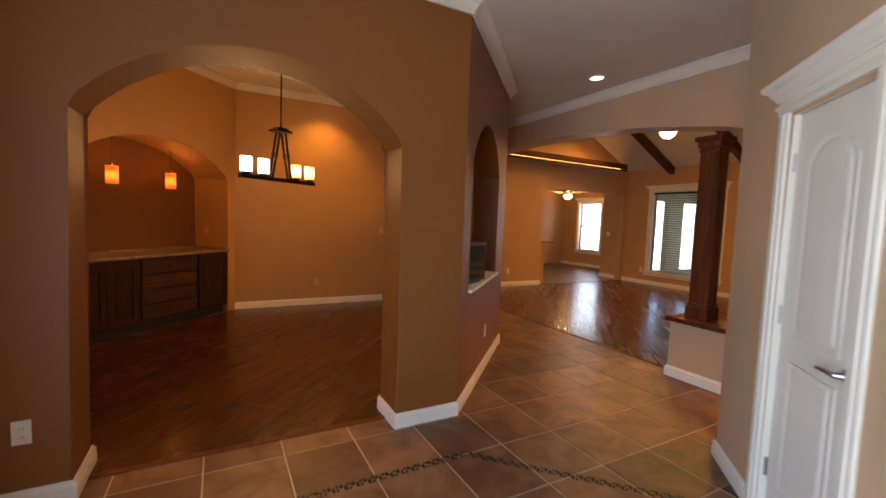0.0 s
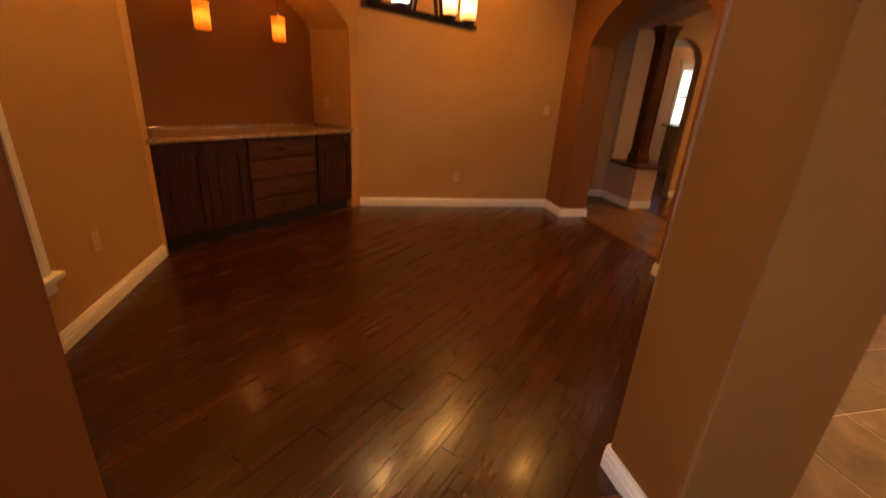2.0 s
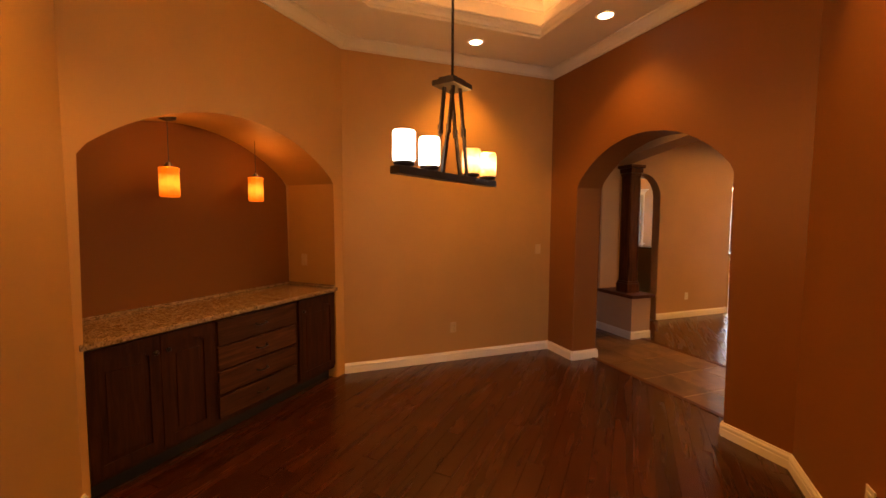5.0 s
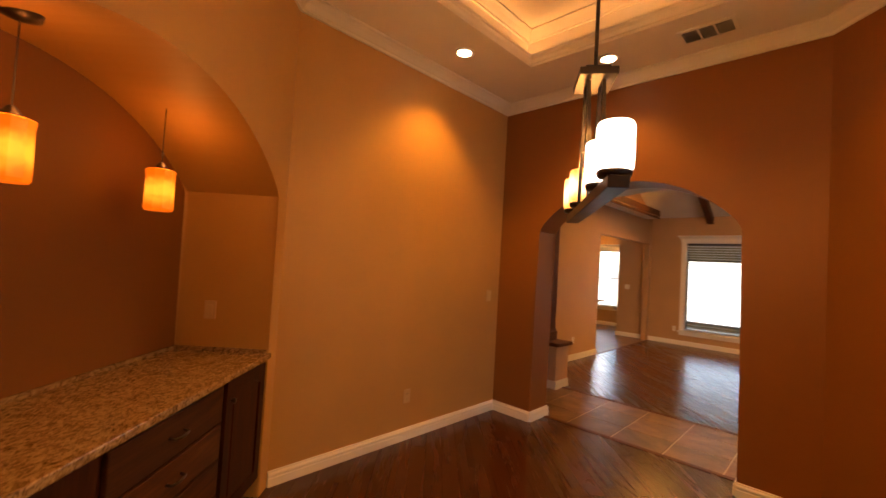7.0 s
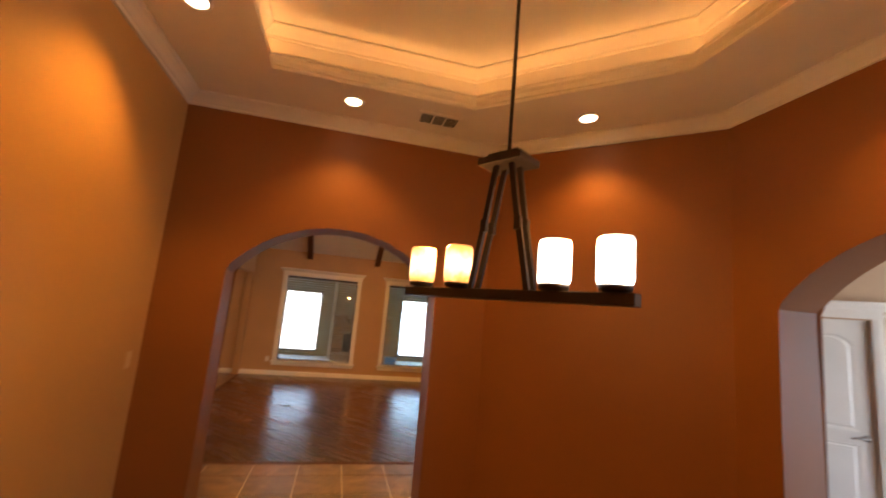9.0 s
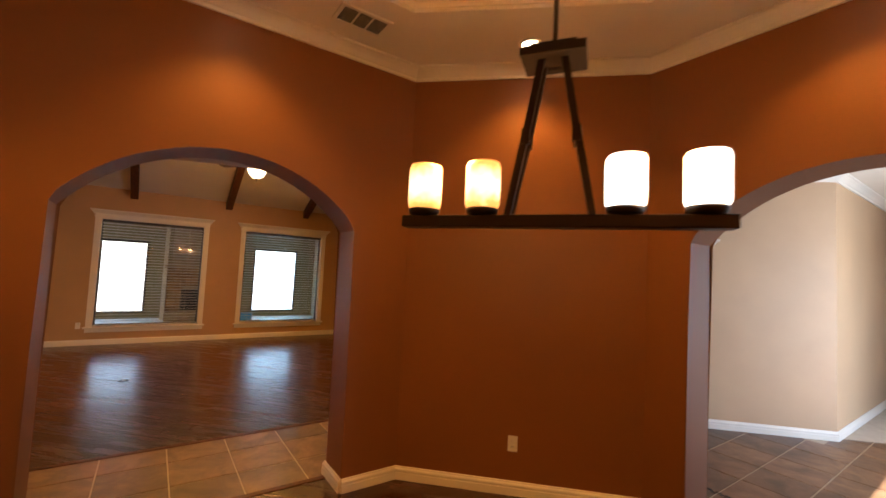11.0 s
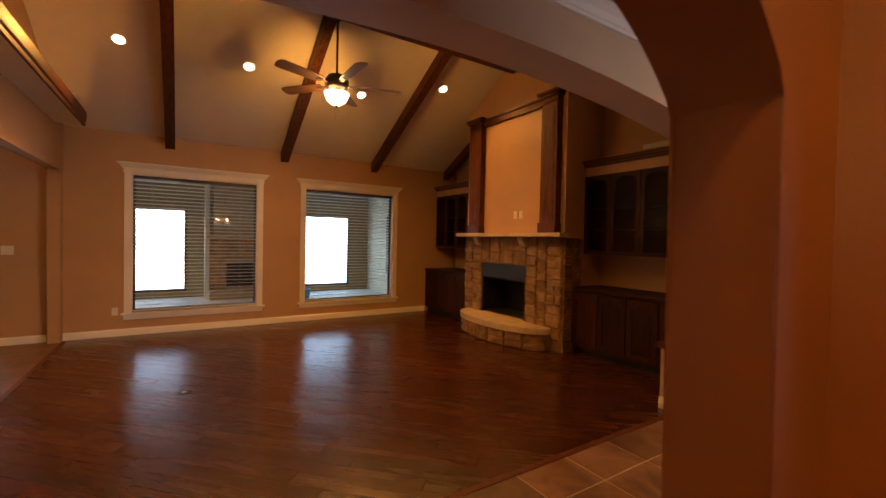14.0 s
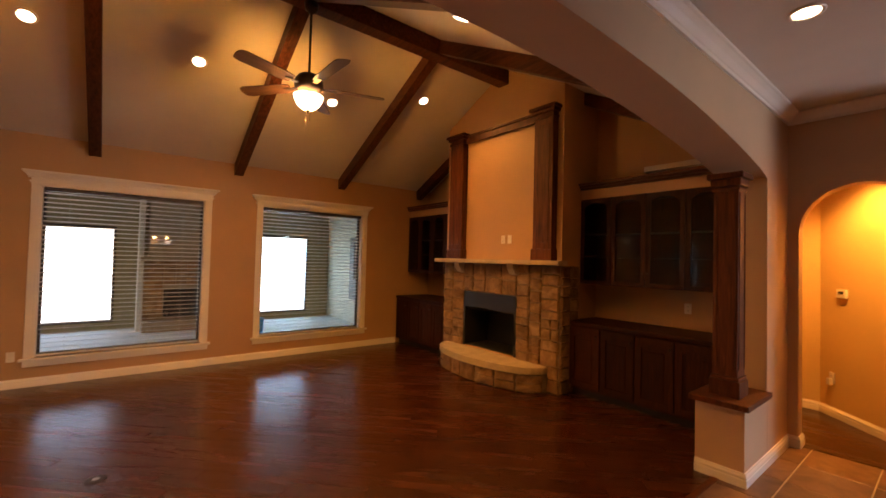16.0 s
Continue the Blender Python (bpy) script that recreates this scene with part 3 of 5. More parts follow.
def tube(points, r, n=8):
    bm = bmesh.new()
    prev = None
    pts = [Vector(p) for p in points]
    for i, p in enumerate(pts):
        d = (pts[min(i + 1, len(pts) - 1)] - pts[max(i - 1, 0)]).normalized()
        a = d.cross(Vector((0, 0, 1)))
        a = a.normalized() if a.length > 0.05 else Vector((1, 0, 0))
        b = d.cross(a).normalized()
        ring = [bm.verts.new(p + (a * math.cos(2 * math.pi * k / n) + b * math.sin(2 * math.pi * k / n)) * r) for k in range(n)]
        if prev:
            for k in range(n):
                bm.faces.new((prev[k], prev[(k + 1) % n], ring[(k + 1) % n], ring[k]))
        else:
            bm.faces.new(ring[::-1])
        prev = ring
    bm.faces.new(prev)
    return bm


# ---- recessed lamps ----


def can_light(x, y, z, power, cone=110, tilt=0.0, group="recessed lights", r=0.062):
    t = thing("recessed_light", (x, y, z), "white recessed ceiling light, switched on", "ceiling light", group)
    t.matrix_world = pose(x, y, z, 0, tilt, 0)
    part("trim_ring", lathe_m([(r + 0.022, 0.0), (r + 0.022, -0.006), (r + 0.006, -0.012), (r, -0.004), (r, 0.0)], 28), M["trim"], t, "", True)
    part("lens", lathe_m([(r * 0.97, -0.002), (r * 0.97, -0.007), (r * 0.4, -0.011), (0.004, -0.011)], 24), M["lens"], t, "glowing frosted lens", True)
    n = t.matrix_world.to_3x3() @ Vector((0, 0, -1))
    spot(x + n.x * 0.03, y + n.y * 0.03, z + n.z * 0.03, power, cone, aim=tuple(n))
    return t


for x, y, w in ((-0.444, 3.524, 24), (0.364, 2.634, 15), (-0.119, 0.849, 17), (-1.711, 0.36, 14), (-2.86, 1.35, 27)):
    can_light(x, y, CH, w)
can_light(1.575, 0.215, GH, 4)
can_light(1.72, 3.2, GH, 2.5)
can_light(1.75, -2.25, 2.70, 62, 140)
TILT = math.degrees(math.atan(SL))
for x, y, w in ((6.32, 3.84, 32), (6.30, 2.48, 36), (6.36, 0.90, 42), (5.93, -0.31, 28)):
    can_light(x, y, roof_z(x), w, 125, TILT, "recessed lights in the vault")
for x, y, w in ((3.55, 3.6, 14), (3.55, 2.3, 28), (3.55, 1.03, 34)):
    can_light(x, y, roof_z(x), w, 125, -TILT, "recessed lights in the vault")

# ---- chandelier ----
cx, cy, ang = -1.312, 1.963, 34.3
ch = thing("chandelier", (cx, cy, 1.83), "dark bronze linear chandelier with four lit candle shades", "chandelier", rz=ang)
part("beam", boxm((-0.50, -0.032, -0.02), (0.50, 0.032, 0.02), 0.004), M["iron"], ch)
part("hub_plate", boxm((-0.10, -0.075, 0.515), (0.10, 0.075, 0.545), 0.004), M["iron"], ch)
part("hub_cap", boxm((-0.07, -0.05, 0.545), (0.07, 0.05, 0.565), 0.003), M["iron"], ch)
for sx in (-1, 1):
    for sy in (-1, 1):
        bm = bmesh.new()
        bar(bm, (sx * 0.035, sy * 0.03, 0.52), (sx * 0.08, sy * 0.028, 0.26), 0.014, 0.022)
        bar(bm, (sx * 0.076, sy * 0.028, 0.29), (sx * 0.13, sy * 0.024, 0.01), 0.014, 0.022)
        box(bm, (sx * 0.078 - 0.013, sy * 0.028 - 0.01, 0.245), (sx * 0.078 + 0.013, sy * 0.028 + 0.01, 0.295))
        part("support_rod", bm, M["iron"], ch)
part("stem", lathe_m([(0.008, 0.56), (0.008, CH + 0.38 - 1.83)], 10), M["iron"], ch)
part("canopy", lathe_m([(0.065, CH + 0.38 - 1.83), (0.065, CH + 0.36 - 1.83), (0.03, CH + 0.34 - 1.83), (0.01, CH + 0.33 - 1.83)], 24), M["iron"], ch)
for s, mname in ((-0.43, "shade_white"), (-0.22, "shade_white"), (0.22, "shade_amber"), (0.43, "shade_amber")):
    part("shade_cup", lathe_m([(0.02, 0.018), (0.05, 0.026), (0.054, 0.036), (0.054, 0.044)], 24, (s, 0, 0)), M["iron"], ch, "", True)
    sh = lathe_m([(0.052, 0.044), (0.058, 0.06), (0.058, 0.185), (0.053, 0.198), (0.047, 0.198), (0.05, 0.18), (0.05, 0.06), (0.03, 0.046)], 28, (s, 0, 0))
    part("shade", sh, M[mname], ch, "glowing white glass shade" if mname == "shade_white" else "glowing amber glass shade", True)

for s in (-0.325, 0.325):
    d = bpy.data.lights.new("chandelier_lamp", "POINT")
    d.energy, d.color, d.shadow_soft_size = 4.4, (1.0, 0.48, 0.12), 0.05
    new("chandelier_lamp", d).location = (cx + s * math.cos(radians(ang)), cy + s * math.sin(radians(ang)), 2.08)

# ---- buffet niche: cabinet, counter, pendants ----
# local frame: x along the niche from its low-y end, y into the niche
NB = (-3.28, 2.35, 0.0)
buf = thing("buffet_cabinet", NB, "dark knotty wood buffet cabinet with drawers in the niche", "cabinet", rz=45)
BL, BR = 0.03, 2.115
part("body", boxm((BL, 0.03, 0.10), (BR, 0.60, 0.875)), M["cabinet"], buf)
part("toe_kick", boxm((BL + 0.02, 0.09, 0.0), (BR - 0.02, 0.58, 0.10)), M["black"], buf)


def panel_door(parent, x0, x1, z0, z1, y, rise=0.0, material=None, knob=None, name="door"):
    """A framed door facing -y with a sunk panel, its top rail arched by rise."""
    material = material or M["cabinet"]
    st = min(0.065, (x1 - x0) * 0.2)
    bm = bmesh.new()
    box(bm, (x0, y - 0.02, z0), (x0 + st, y, z1))
    box(bm, (x1 - st, y - 0.02, z0), (x1, y, z1))
    box(bm, (x0 + st, y - 0.02, z0), (x1 - st, y, z0 + st))
    top = [(x0 + st, z1)] + [q for q in reversed(arch_curve(x0 + st, x1 - st, z1 - st - rise, rise, 12))] + [(x1 - st, z1)]
    prism(bm, [(a, y - 0.02, b) for a, b in top], (0, 0.02, 0))
    d = part(name, bm, material, parent)
    pb = bmesh.new()
    box(pb, (x0 + st - 0.004, y - 0.009, z0 + st - 0.004), (x1 - st + 0.004, y - 0.003, z1 - st + 0.0))
    box(pb, (x0 + st + 0.03, y - 0.015, z0 + st + 0.03), (x1 - st - 0.03, y - 0.009, z1 - st - rise - 0.03), 0.004)
    part("panel", pb, material, d)
    if knob:
        part("knob", lathe_m([(0.006, 0.0), (0.006, 0.012), (0.015, 0.018), (0.013, 0.028), (0.004, 0.031)], 14), M["iron"], d, "dark bronze knob", True).matrix_basis = pose(knob[0], y - 0.02, knob[1], 90, 0, 0)
    return d


def drawer(parent, x0, x1, z0, z1, y):
    bm = bmesh.new()
    box(bm, (x0, y - 0.02, z0), (x1, y, z1), 0.006)
    d = part("drawer", bm, M["drawer"], parent, "reddish knotty drawer front")
    xm, zm = (x0 + x1) / 2, (z0 + z1) / 2
    part("pull", tube([(xm - 0.05, y - 0.02, zm), (xm - 0.045, y - 0.045, zm - 0.004), (xm, y - 0.05, zm - 0.008), (xm + 0.045, y - 0.045, zm - 0.004), (xm + 0.05, y - 0.02, zm)], 0.006), M["iron"], d, "dark bronze pull", True)


YB = 0.03
panel_door(buf, BL + 0.015, 0.435, 0.13, 0.865, YB, 0.05, knob=(0.40, 0.76))
panel_door(buf, 0.44, 0.79, 0.13, 0.865, YB, 0.05, knob=(0.475, 0.76))
zs = [0.13, 0.31, 0.49, 0.67, 0.865]
for a, b in zip(zs, zs[1:]):
    drawer(buf, 0.83, 1.58, a + 0.008, b - 0.008, YB)
panel_door(buf, 1.62, BR - 0.015, 0.13, 0.865, YB, 0.05, knob=(1.66, 0.76))
ct = thing("countertop", NB, "speckled gold granite countertop on the buffet", "countertop", rz=45)
part("slab", boxm((0.0 + 0.02, -0.012, 0.877), (BR + 0.012, 0.602, 0.912), 0.006), M["granite"], ct)
part("side_splash", boxm((BR - 0.022, 0.012, 0.912), (BR - 0.006, 0.602, 0.935), 0.003), M["granite"], ct)
part("back_splash", boxm((0.055, 0.586, 0.912), (BR - 0.022, 0.602, 0.935), 0.003), M["granite"], ct)

for x, y in ((-2.475, 3.69), (-3.0, 3.14)):
    pd = thing("pendant_lamp", (x, y, 1.735), "amber onyx pendant lamp glowing over the buffet", "pendant lamp", "pendants over the buffet", 20)
    top = 2.30 - 1.735
    part("shade", lathe_m([(0.058, 0.0), (0.065, 0.012), (0.063, 0.175), (0.067, 0.205), (0.058, 0.21), (0.054, 0.18), (0.054, 0.02), (0.035, 0.004)], 10), M["onyx"], pd, "glowing mottled onyx shade")
    part("socket", lathe_m([(0.03, 0.205), (0.03, 0.22), (0.012, 0.245), (0.004, 0.25)], 16), M["iron"], pd)
    part("cord", lathe_m([(0.0025, 0.24), (0.0025, top)], 8), M["black"], pd)
    part("canopy", lathe_m([(0.012, top - 0.035), (0.055, top - 0.02), (0.06, top), (0.06, top + 0.02)], 24), M["iron"], pd, "", True)

for x, y in ((-2.475, 3.69), (-3.0, 3.14)):
    d = bpy.data.lights.new("pendant_lamp_bulb", "POINT")
    d.energy, d.color, d.shadow_soft_size = 0.5, (1.0, 0.36, 0.07), 0.03
    new("pendant_lamp_bulb", d).location = (x + 0.05, y - 0.05, 2.03)

# ---- vent in the dining ceiling ----
vt = thing("ceiling_vent", (0.40, 1.93, CH), "white louvred air vent in the ceiling", "air vent", rz=90)
bm = bmesh.new()
for lo, hi in (((-0.18, -0.11, -0.012), (0.18, -0.085, 0)), ((-0.18, 0.085, -0.012), (0.18, 0.11, 0)), ((-0.18, -0.085, -0.012), (-0.155, 0.085, 0)), ((0.155, -0.085, -0.012), (0.18, 0.085, 0)), ((-0.055, -0.085, -0.012), (-0.045, 0.085, 0)), ((0.045, -0.085, -0.012), (0.055, 0.085, 0))):
    box(bm, lo, hi)
part("frame", bm, M["ceiling"], vt)
part("backing", boxm((-0.157, -0.087, -0.005), (0.157, 0.087, -0.003)), M["black"], vt)
for k in range(9):
    bm = bmesh.new()
    bar(bm, (-0.155, -0.075 + k * 0.0188, -0.008), (0.155, -0.075 + k * 0.0188, -0.008), 0.008, 0.0015, (0, 0.5, 1))
    part("slat", bm, M["ceiling"], vt)

# ---- wall plates ----


def wall_plate(loc, rz, kind, w=0.072, tone="plastic"):
    """A plate standing on a wall; its face looks along local -y."""
    hue = "tan" if tone == "tan_plastic" else "ivory"
    lab = {"outlet": hue + " duplex power outlet on the wall", "switch": hue + " light switch plate on the wall", "blank": hue + " cover plate on the wall"}[kind]
    t = thing({"outlet": "power_outlet", "switch": "light_switch", "blank": "cover_plate"}[kind], loc, lab, {"outlet": "outlet", "switch": "switch", "blank": "plate"}[kind], rz=rz)
    part("plate", boxm((-w / 2, -0.007, -0.058), (w / 2, -0.0005, 0.058), 0.002), M[tone], t)
    n = max(1, round(w / 0.072))
    for k in range(n):
        x = (k - (n - 1) / 2) * 0.046
        if kind == "outlet":
            for z in (-0.021, 0.021):
                part("socket", boxm((x - 0.016, -0.0095, z - 0.014), (x + 0.016, -0.0065, z + 0.014), 0.001), M[tone], t)
                for dx in (-0.006, 0.006):
                    part("slot", boxm((x + dx - 0.0012, -0.0102, z - 0.005), (x + dx + 0.0012, -0.0094, z + 0.005)), M["black"], t)
        elif kind == "switch":
            part("rocker", boxm((x - 0.016, -0.0105, -0.033), (x + 0.016, -0.0065, 0.033), 0.0015), M[tone], t)
    return t


wall_plate((0.121, 0.63, 0.378), 225, "outlet")
wall_plate((-0.499, 3.93, 0.377), 0, "outlet", tone="tan_plastic")
wall_plate((0.591, 3.93, 1.238), 0, "switch", 0.075, "tan_plastic")
wall_plate((-3.28, 1.53, 0.43), 90, "outlet", tone="tan_plastic")
wall_plate((-2.73, -0.37, 0.386), 0, "outlet")
wall_plate((0.415, 0.385, 0.378), 45, "outlet")
wall_plate((-1.785 - 0.28, 3.842 + 0.28, 1.17), -45, "switch", tone="tan_plastic")
wall_plate((7.815, 5.12, 1.24), -90, "switch", 0.12)
wall_plate((7.815, 4.02, 0.36), -90, "outlet")
wall_plate((5.05, -1.12, 1.90), 180, "outlet")
wall_plate((4.93, -1.12, 1.90), 180, "blank")
wall_plate((2.95, -1.88, 1.12), 180, "outlet")
wall_plate((3.9, 4.58, 0.35), 0, "outlet")
hallo = wall_plate((1.93, -3.03, 0.42), 135, "outlet")
part("plug_adapter", boxm((-0.022, -0.05, -0.075), (0.022, -0.0105, -0.005), 0.006), M["plastic"], hallo, "white plug-in adapter")
th = thing("thermostat", (1.83, -2.93, 1.34), "ivory thermostat with a dark display on the hall wall", "thermostat", rz=135)
part("case", boxm((-0.06, -0.028, -0.045), (0.06, -0.0005, 0.045), 0.006), M["plastic"], th)
part("display", boxm((-0.032, -0.0305, -0.005), (0.032, -0.0275, 0.028)), M["screen"], th)

# ---- closet door and casing ----
# local frame: x runs along the wall from its hall corner, y away from the foyer
CD = (0.93, -1.55, 0.0)
dr = thing("door_1", CD, "cream two-panel closet door with an arched top panel, closed", "door", rz=225)
dr["kind"] = "structure"
X0, X1, DT = 0.60, 1.17, 2.025
leaf = part("leaf", boxm((X0, 0.03, 0.012), (X1, 0.068, DT), 0.003), M["door"], dr)


def sunk_panel(parent, x0, x1, z0, z1, rise, y, material):
    bm = bmesh.new()
    n = 16
    outer = [(x0, z0), (x1, z0)] + arch_curve(x0, x1, z1 - rise, rise, n)
    k = 0.03
    inner = [(x0 + k, z0 + k), (x1 - k, z0 + k)] + arch_curve(x0 + k, x1 - k, z1 - rise - k * 0.4, rise * 0.95, n)
    k2 = 0.05
    top = [(x0 + k2, z0 + k2), (x1 - k2, z0 + k2)] + arch_curve(x0 + k2, x1 - k2, z1 - rise - k2 * 0.5, rise * 0.9, n)
    rings = [[bm.verts.new((a, yy, b)) for a, b in pts] for pts, yy in ((outer, y - 0.001), (outer, y - 0.007), (inner, y - 0.002), (top, y - 0.008))]
    for r0, r1 in zip(rings, rings[1:]):
        for i in range(len(r0)):
            j = (i + 1) % len(r0)
            if (r0[i].co - r0[j].co).length > 1e-6 and (r1[i].co - r1[j].co).length > 1e-6:
                bm.faces.new((r0[i], r0[j], r1[j], r1[i]))
    bm.faces.new(rings[-1])
    return part("panel", bm, material, parent)


sunk_panel(leaf, X0 + 0.11, X1 - 0.11, 0.98, 1.88, 0.10, 0.03, M["door"])
sunk_panel(leaf, X0 + 0.11, X1 - 0.11, 0.22, 0.86, 0.0, 0.03, M["door"])
hb = lathe_m([(0.028, 0.0), (0.028, 0.006), (0.012, 0.012), (0.010, 0.045), (0.004, 0.05)], 18)
h = part("lever_handle", hb, M["steel"], leaf, "brushed nickel lever", True)
h.matrix_basis = pose(X1 - 0.06, 0.03, 0.93, 90, 0, 0)
part("lever", tube([(X1 - 0.06, -0.012, 0.93), (X1 - 0.10, -0.016, 0.932), (X1 - 0.15, -0.014, 0.926), (X1 - 0.175, -0.01, 0.922)], 0.008), M["steel"], leaf, "brushed nickel lever", True)
for z in (0.28, 1.06, 1.80):
    part("hinge", lathe_m([(0.007, z - 0.045), (0.007, z + 0.045)], 10, (X0 - 0.006, 0.024, 0)), M["steel"], dr, "nickel hinge")
for a, b in ((0.585, X0 - 0.012), (X1 + 0.003, 1.185)):
    part("jamb", boxm((a, 0.002, 0), (b, 0.128, 2.04)), M["trim"], dr)
part("head_jamb", boxm((X0 - 0.012, 0.002, DT + 0.004), (X1 + 0.003, 0.128, 2.04)), M["trim"], dr)
part("back_board", boxm((0.585, 0.1, 0.0), (1.185, 0.11, 2.03)), M["sand"], dr)


def casing(parent, x0, x1, z0, z1, y, w=0.085, head=True, bottom=False):
    """Flat stepped casing round an opening in the local xz plane, facing -y, with a crowned head."""
    for a, b in ((x0 - w, x0), (x1, x1 + w)):
        bm = boxm((a, y - 0.018, z0), (b, y - 0.001, z1), 0.003)
        m = (a + b) / 2
        box(bm, (m - 0.012, y - 0.024, z0), (m + 0.012, y - 0.018, z1))
        part("casing", bm, M["trim"], parent)
    bm = bmesh.new()
    box(bm, (x0 - w - 0.004, y - 0.022, z1), (x1 + w + 0.004, y - 0.001, z1 + 0.09))
    prof = [(0.0, 0.0), (0.030, 0.0), (0.030, 0.012), (0.04, 0.02), (0.055, 0.045), (0.075, 0.06), (0.08, 0.075), (0.08, 0.085), (0.0, 0.085)]
    zb = z1 + 0.075
    for p, q in ((0.022, 0.01), (0.028, 0.02)):
        box(bm, (x0 - w - q, y - p - 0.004, z1 + 0.012 + q), (x1 + w + q, y - 0.001, z1 + 0.026 + q))
    la = [(x0 - w - o, y - 0.001 - o, zb + zz) for o, zz in prof]
    lb2 = [(x0 - w - o, y - 0.001, zb + zz) for o, zz in prof]
    ra = [(x1 + w + o, y - 0.001 - o, zb + zz) for o, zz in prof]
    rb2 = [(x1 + w + o, y - 0.001, zb + zz) for o, zz in prof]
    rings = [[bm.verts.new(p) for p in pts] for pts in (lb2, la, ra, rb2)]
    n = len(prof)
    for r0, r1 in zip(rings, rings[1:]):
        for i in range(n):
            j = (i + 1) % n
            try:
                bm.faces.new((r0[i], r0[j], r1[j], r1[i]))
            except ValueError:
                pass
    part("head_casing", bm, M["trim"], parent, "white crowned head casing")


casing(dr, 0.585, 1.185, 0.0, 2.04, 0.0)

# ---- windows with blinds ----


def window(name, loc, rz, w, z0, z1, label, sill=0.06, sash=M["bronze_frame"], mullion=False, blind=True, slats=None, drop=1.0, split=False, closed=False):
    """An opening of width w in a wall whose room face is local y = 0; the wall goes to +y."""
    t = thing(name, loc, label, "window", rz=rz)
    t["kind"] = "structure"
    casing(t, 0, w, z0, z1, 0.0)
    part("window_sill", boxm((-0.12, -0.055, z0 - 0.03), (w + 0.12, 0.09, z0), 0.006), M["trim"], t)
    part("apron", boxm((-0.09, -0.02, z0 - 0.1), (w + 0.09, -0.001, z0 - 0.03), 0.004), M["trim"], t)
    bm = bmesh.new()
    for lo, hi in (((0, 0.001, z0), (0.012, 0.1, z1)), ((w - 0.012, 0.001, z0), (w, 0.1, z1)), ((0.012, 0.001, z1 - 0.012), (w - 0.012, 0.1, z1))):
        box(bm, lo, hi)
    part("reveal_lining", bm, M["trim"], t)
    bm = bmesh.new()
    f = 0.04
    for lo, hi in (((0.0, 0.1, z0), (f, 0.15, z1)), ((w - f, 0.1, z0), (w, 0.15, z1)), ((f, 0.1, z0), (w - f, 0.15, z0 + f)), ((f, 0.1, z1 - f), (w - f, 0.15, z1))):
        box(bm, lo, hi)
    if split:
        box(bm, (f, 0.1, (z0 + z1) / 2 - 0.02), (w - f, 0.15, (z0 + z1) / 2 + 0.02))
    part("window_frame", bm, sash, t)
    g = part("pane", boxm((f, 0.122, z0 + f), (w - f, 0.128, z1 - f)), M["glass"], t)
    g.visible_shadow = False
    if blind:
        b = thing("window_blind", loc, "dark brown slatted window blind, lowered and closed" if closed else "white slatted window blind, lowered with the slats open", "window blind", "window blinds", rz)
        # default headrail takes dark bronze, which puts its shade into the colour
        part("headrail", boxm((0.02, 0.03, z1 - 0.06), (w - 0.02, 0.085, z1 - 0.013), 0.004), M["bronze_frame"] if slats is None else M["blind"], b, "headrail, its shade put into the colour where dark")
        z = z1 - 0.085
        zb = z0 + 0.03 + (1 - drop) * (z1 - z0)
        me = None
        while z > zb:
            if me is None:
                bm = bmesh.new()
                e = 0.016 if closed else 0.022
                bar(bm, (e, 0.058, 0), (w - e, 0.058, 0), 0.048, 0.0032, (0, 2.2 if closed else 0.2, 1))
                me = mesh_of(bm, M["dark_blind"] if closed else M["blind"])
            o = new("slat", me)
            o.parent = b
            o.location = (0, 0, z)
            z -= 0.042 if closed else 0.056
        part("bottom_rail", boxm((0.02, 0.035, zb - 0.022), (w - 0.02, 0.082, zb - 0.004), 0.003), M["blind"], b)
        for x in (w * 0.15, w * 0.85):
            for yy in (0.034, 0.083):
                bm = bmesh.new()
                bar(bm, (x, yy, zb - 0.01), (x, yy, z1 - 0.03), 0.0016, 0.0016, (1, 0, 0))
                part("ladder_cord", bm, M["blind"], b)
    return t


window("window_1", (7.815, 3.833, 0), -90, 1.698, 0.331, 2.362, "large bronze-framed window with white casing")
window("window_2", (7.815, 1.353, 0), -90, 1.723, 0.331, 2.362, "large bronze-framed window with white casing")
window("window_3", (-3.28, 0.15, 0), 90, 0.87, 0.42, 2.2, "tall dining room window with white casing", slats=1, closed=True)
window("window_4", (9.5, 7.85, 0), -90, 0.97, 0.55, 2.26, "double-hung breakfast room window", split=True, slats=1)
window("window_5", (9.5, 6.66, 0), -90, 0.91, 0.55, 2.26, "double-hung breakfast room window", split=True, slats=1)
window("window_6", (6.35, 8.6, 0), 0, 0.7, 0.95, 2.3, "kitchen window over the counter", split=True, slats=1)

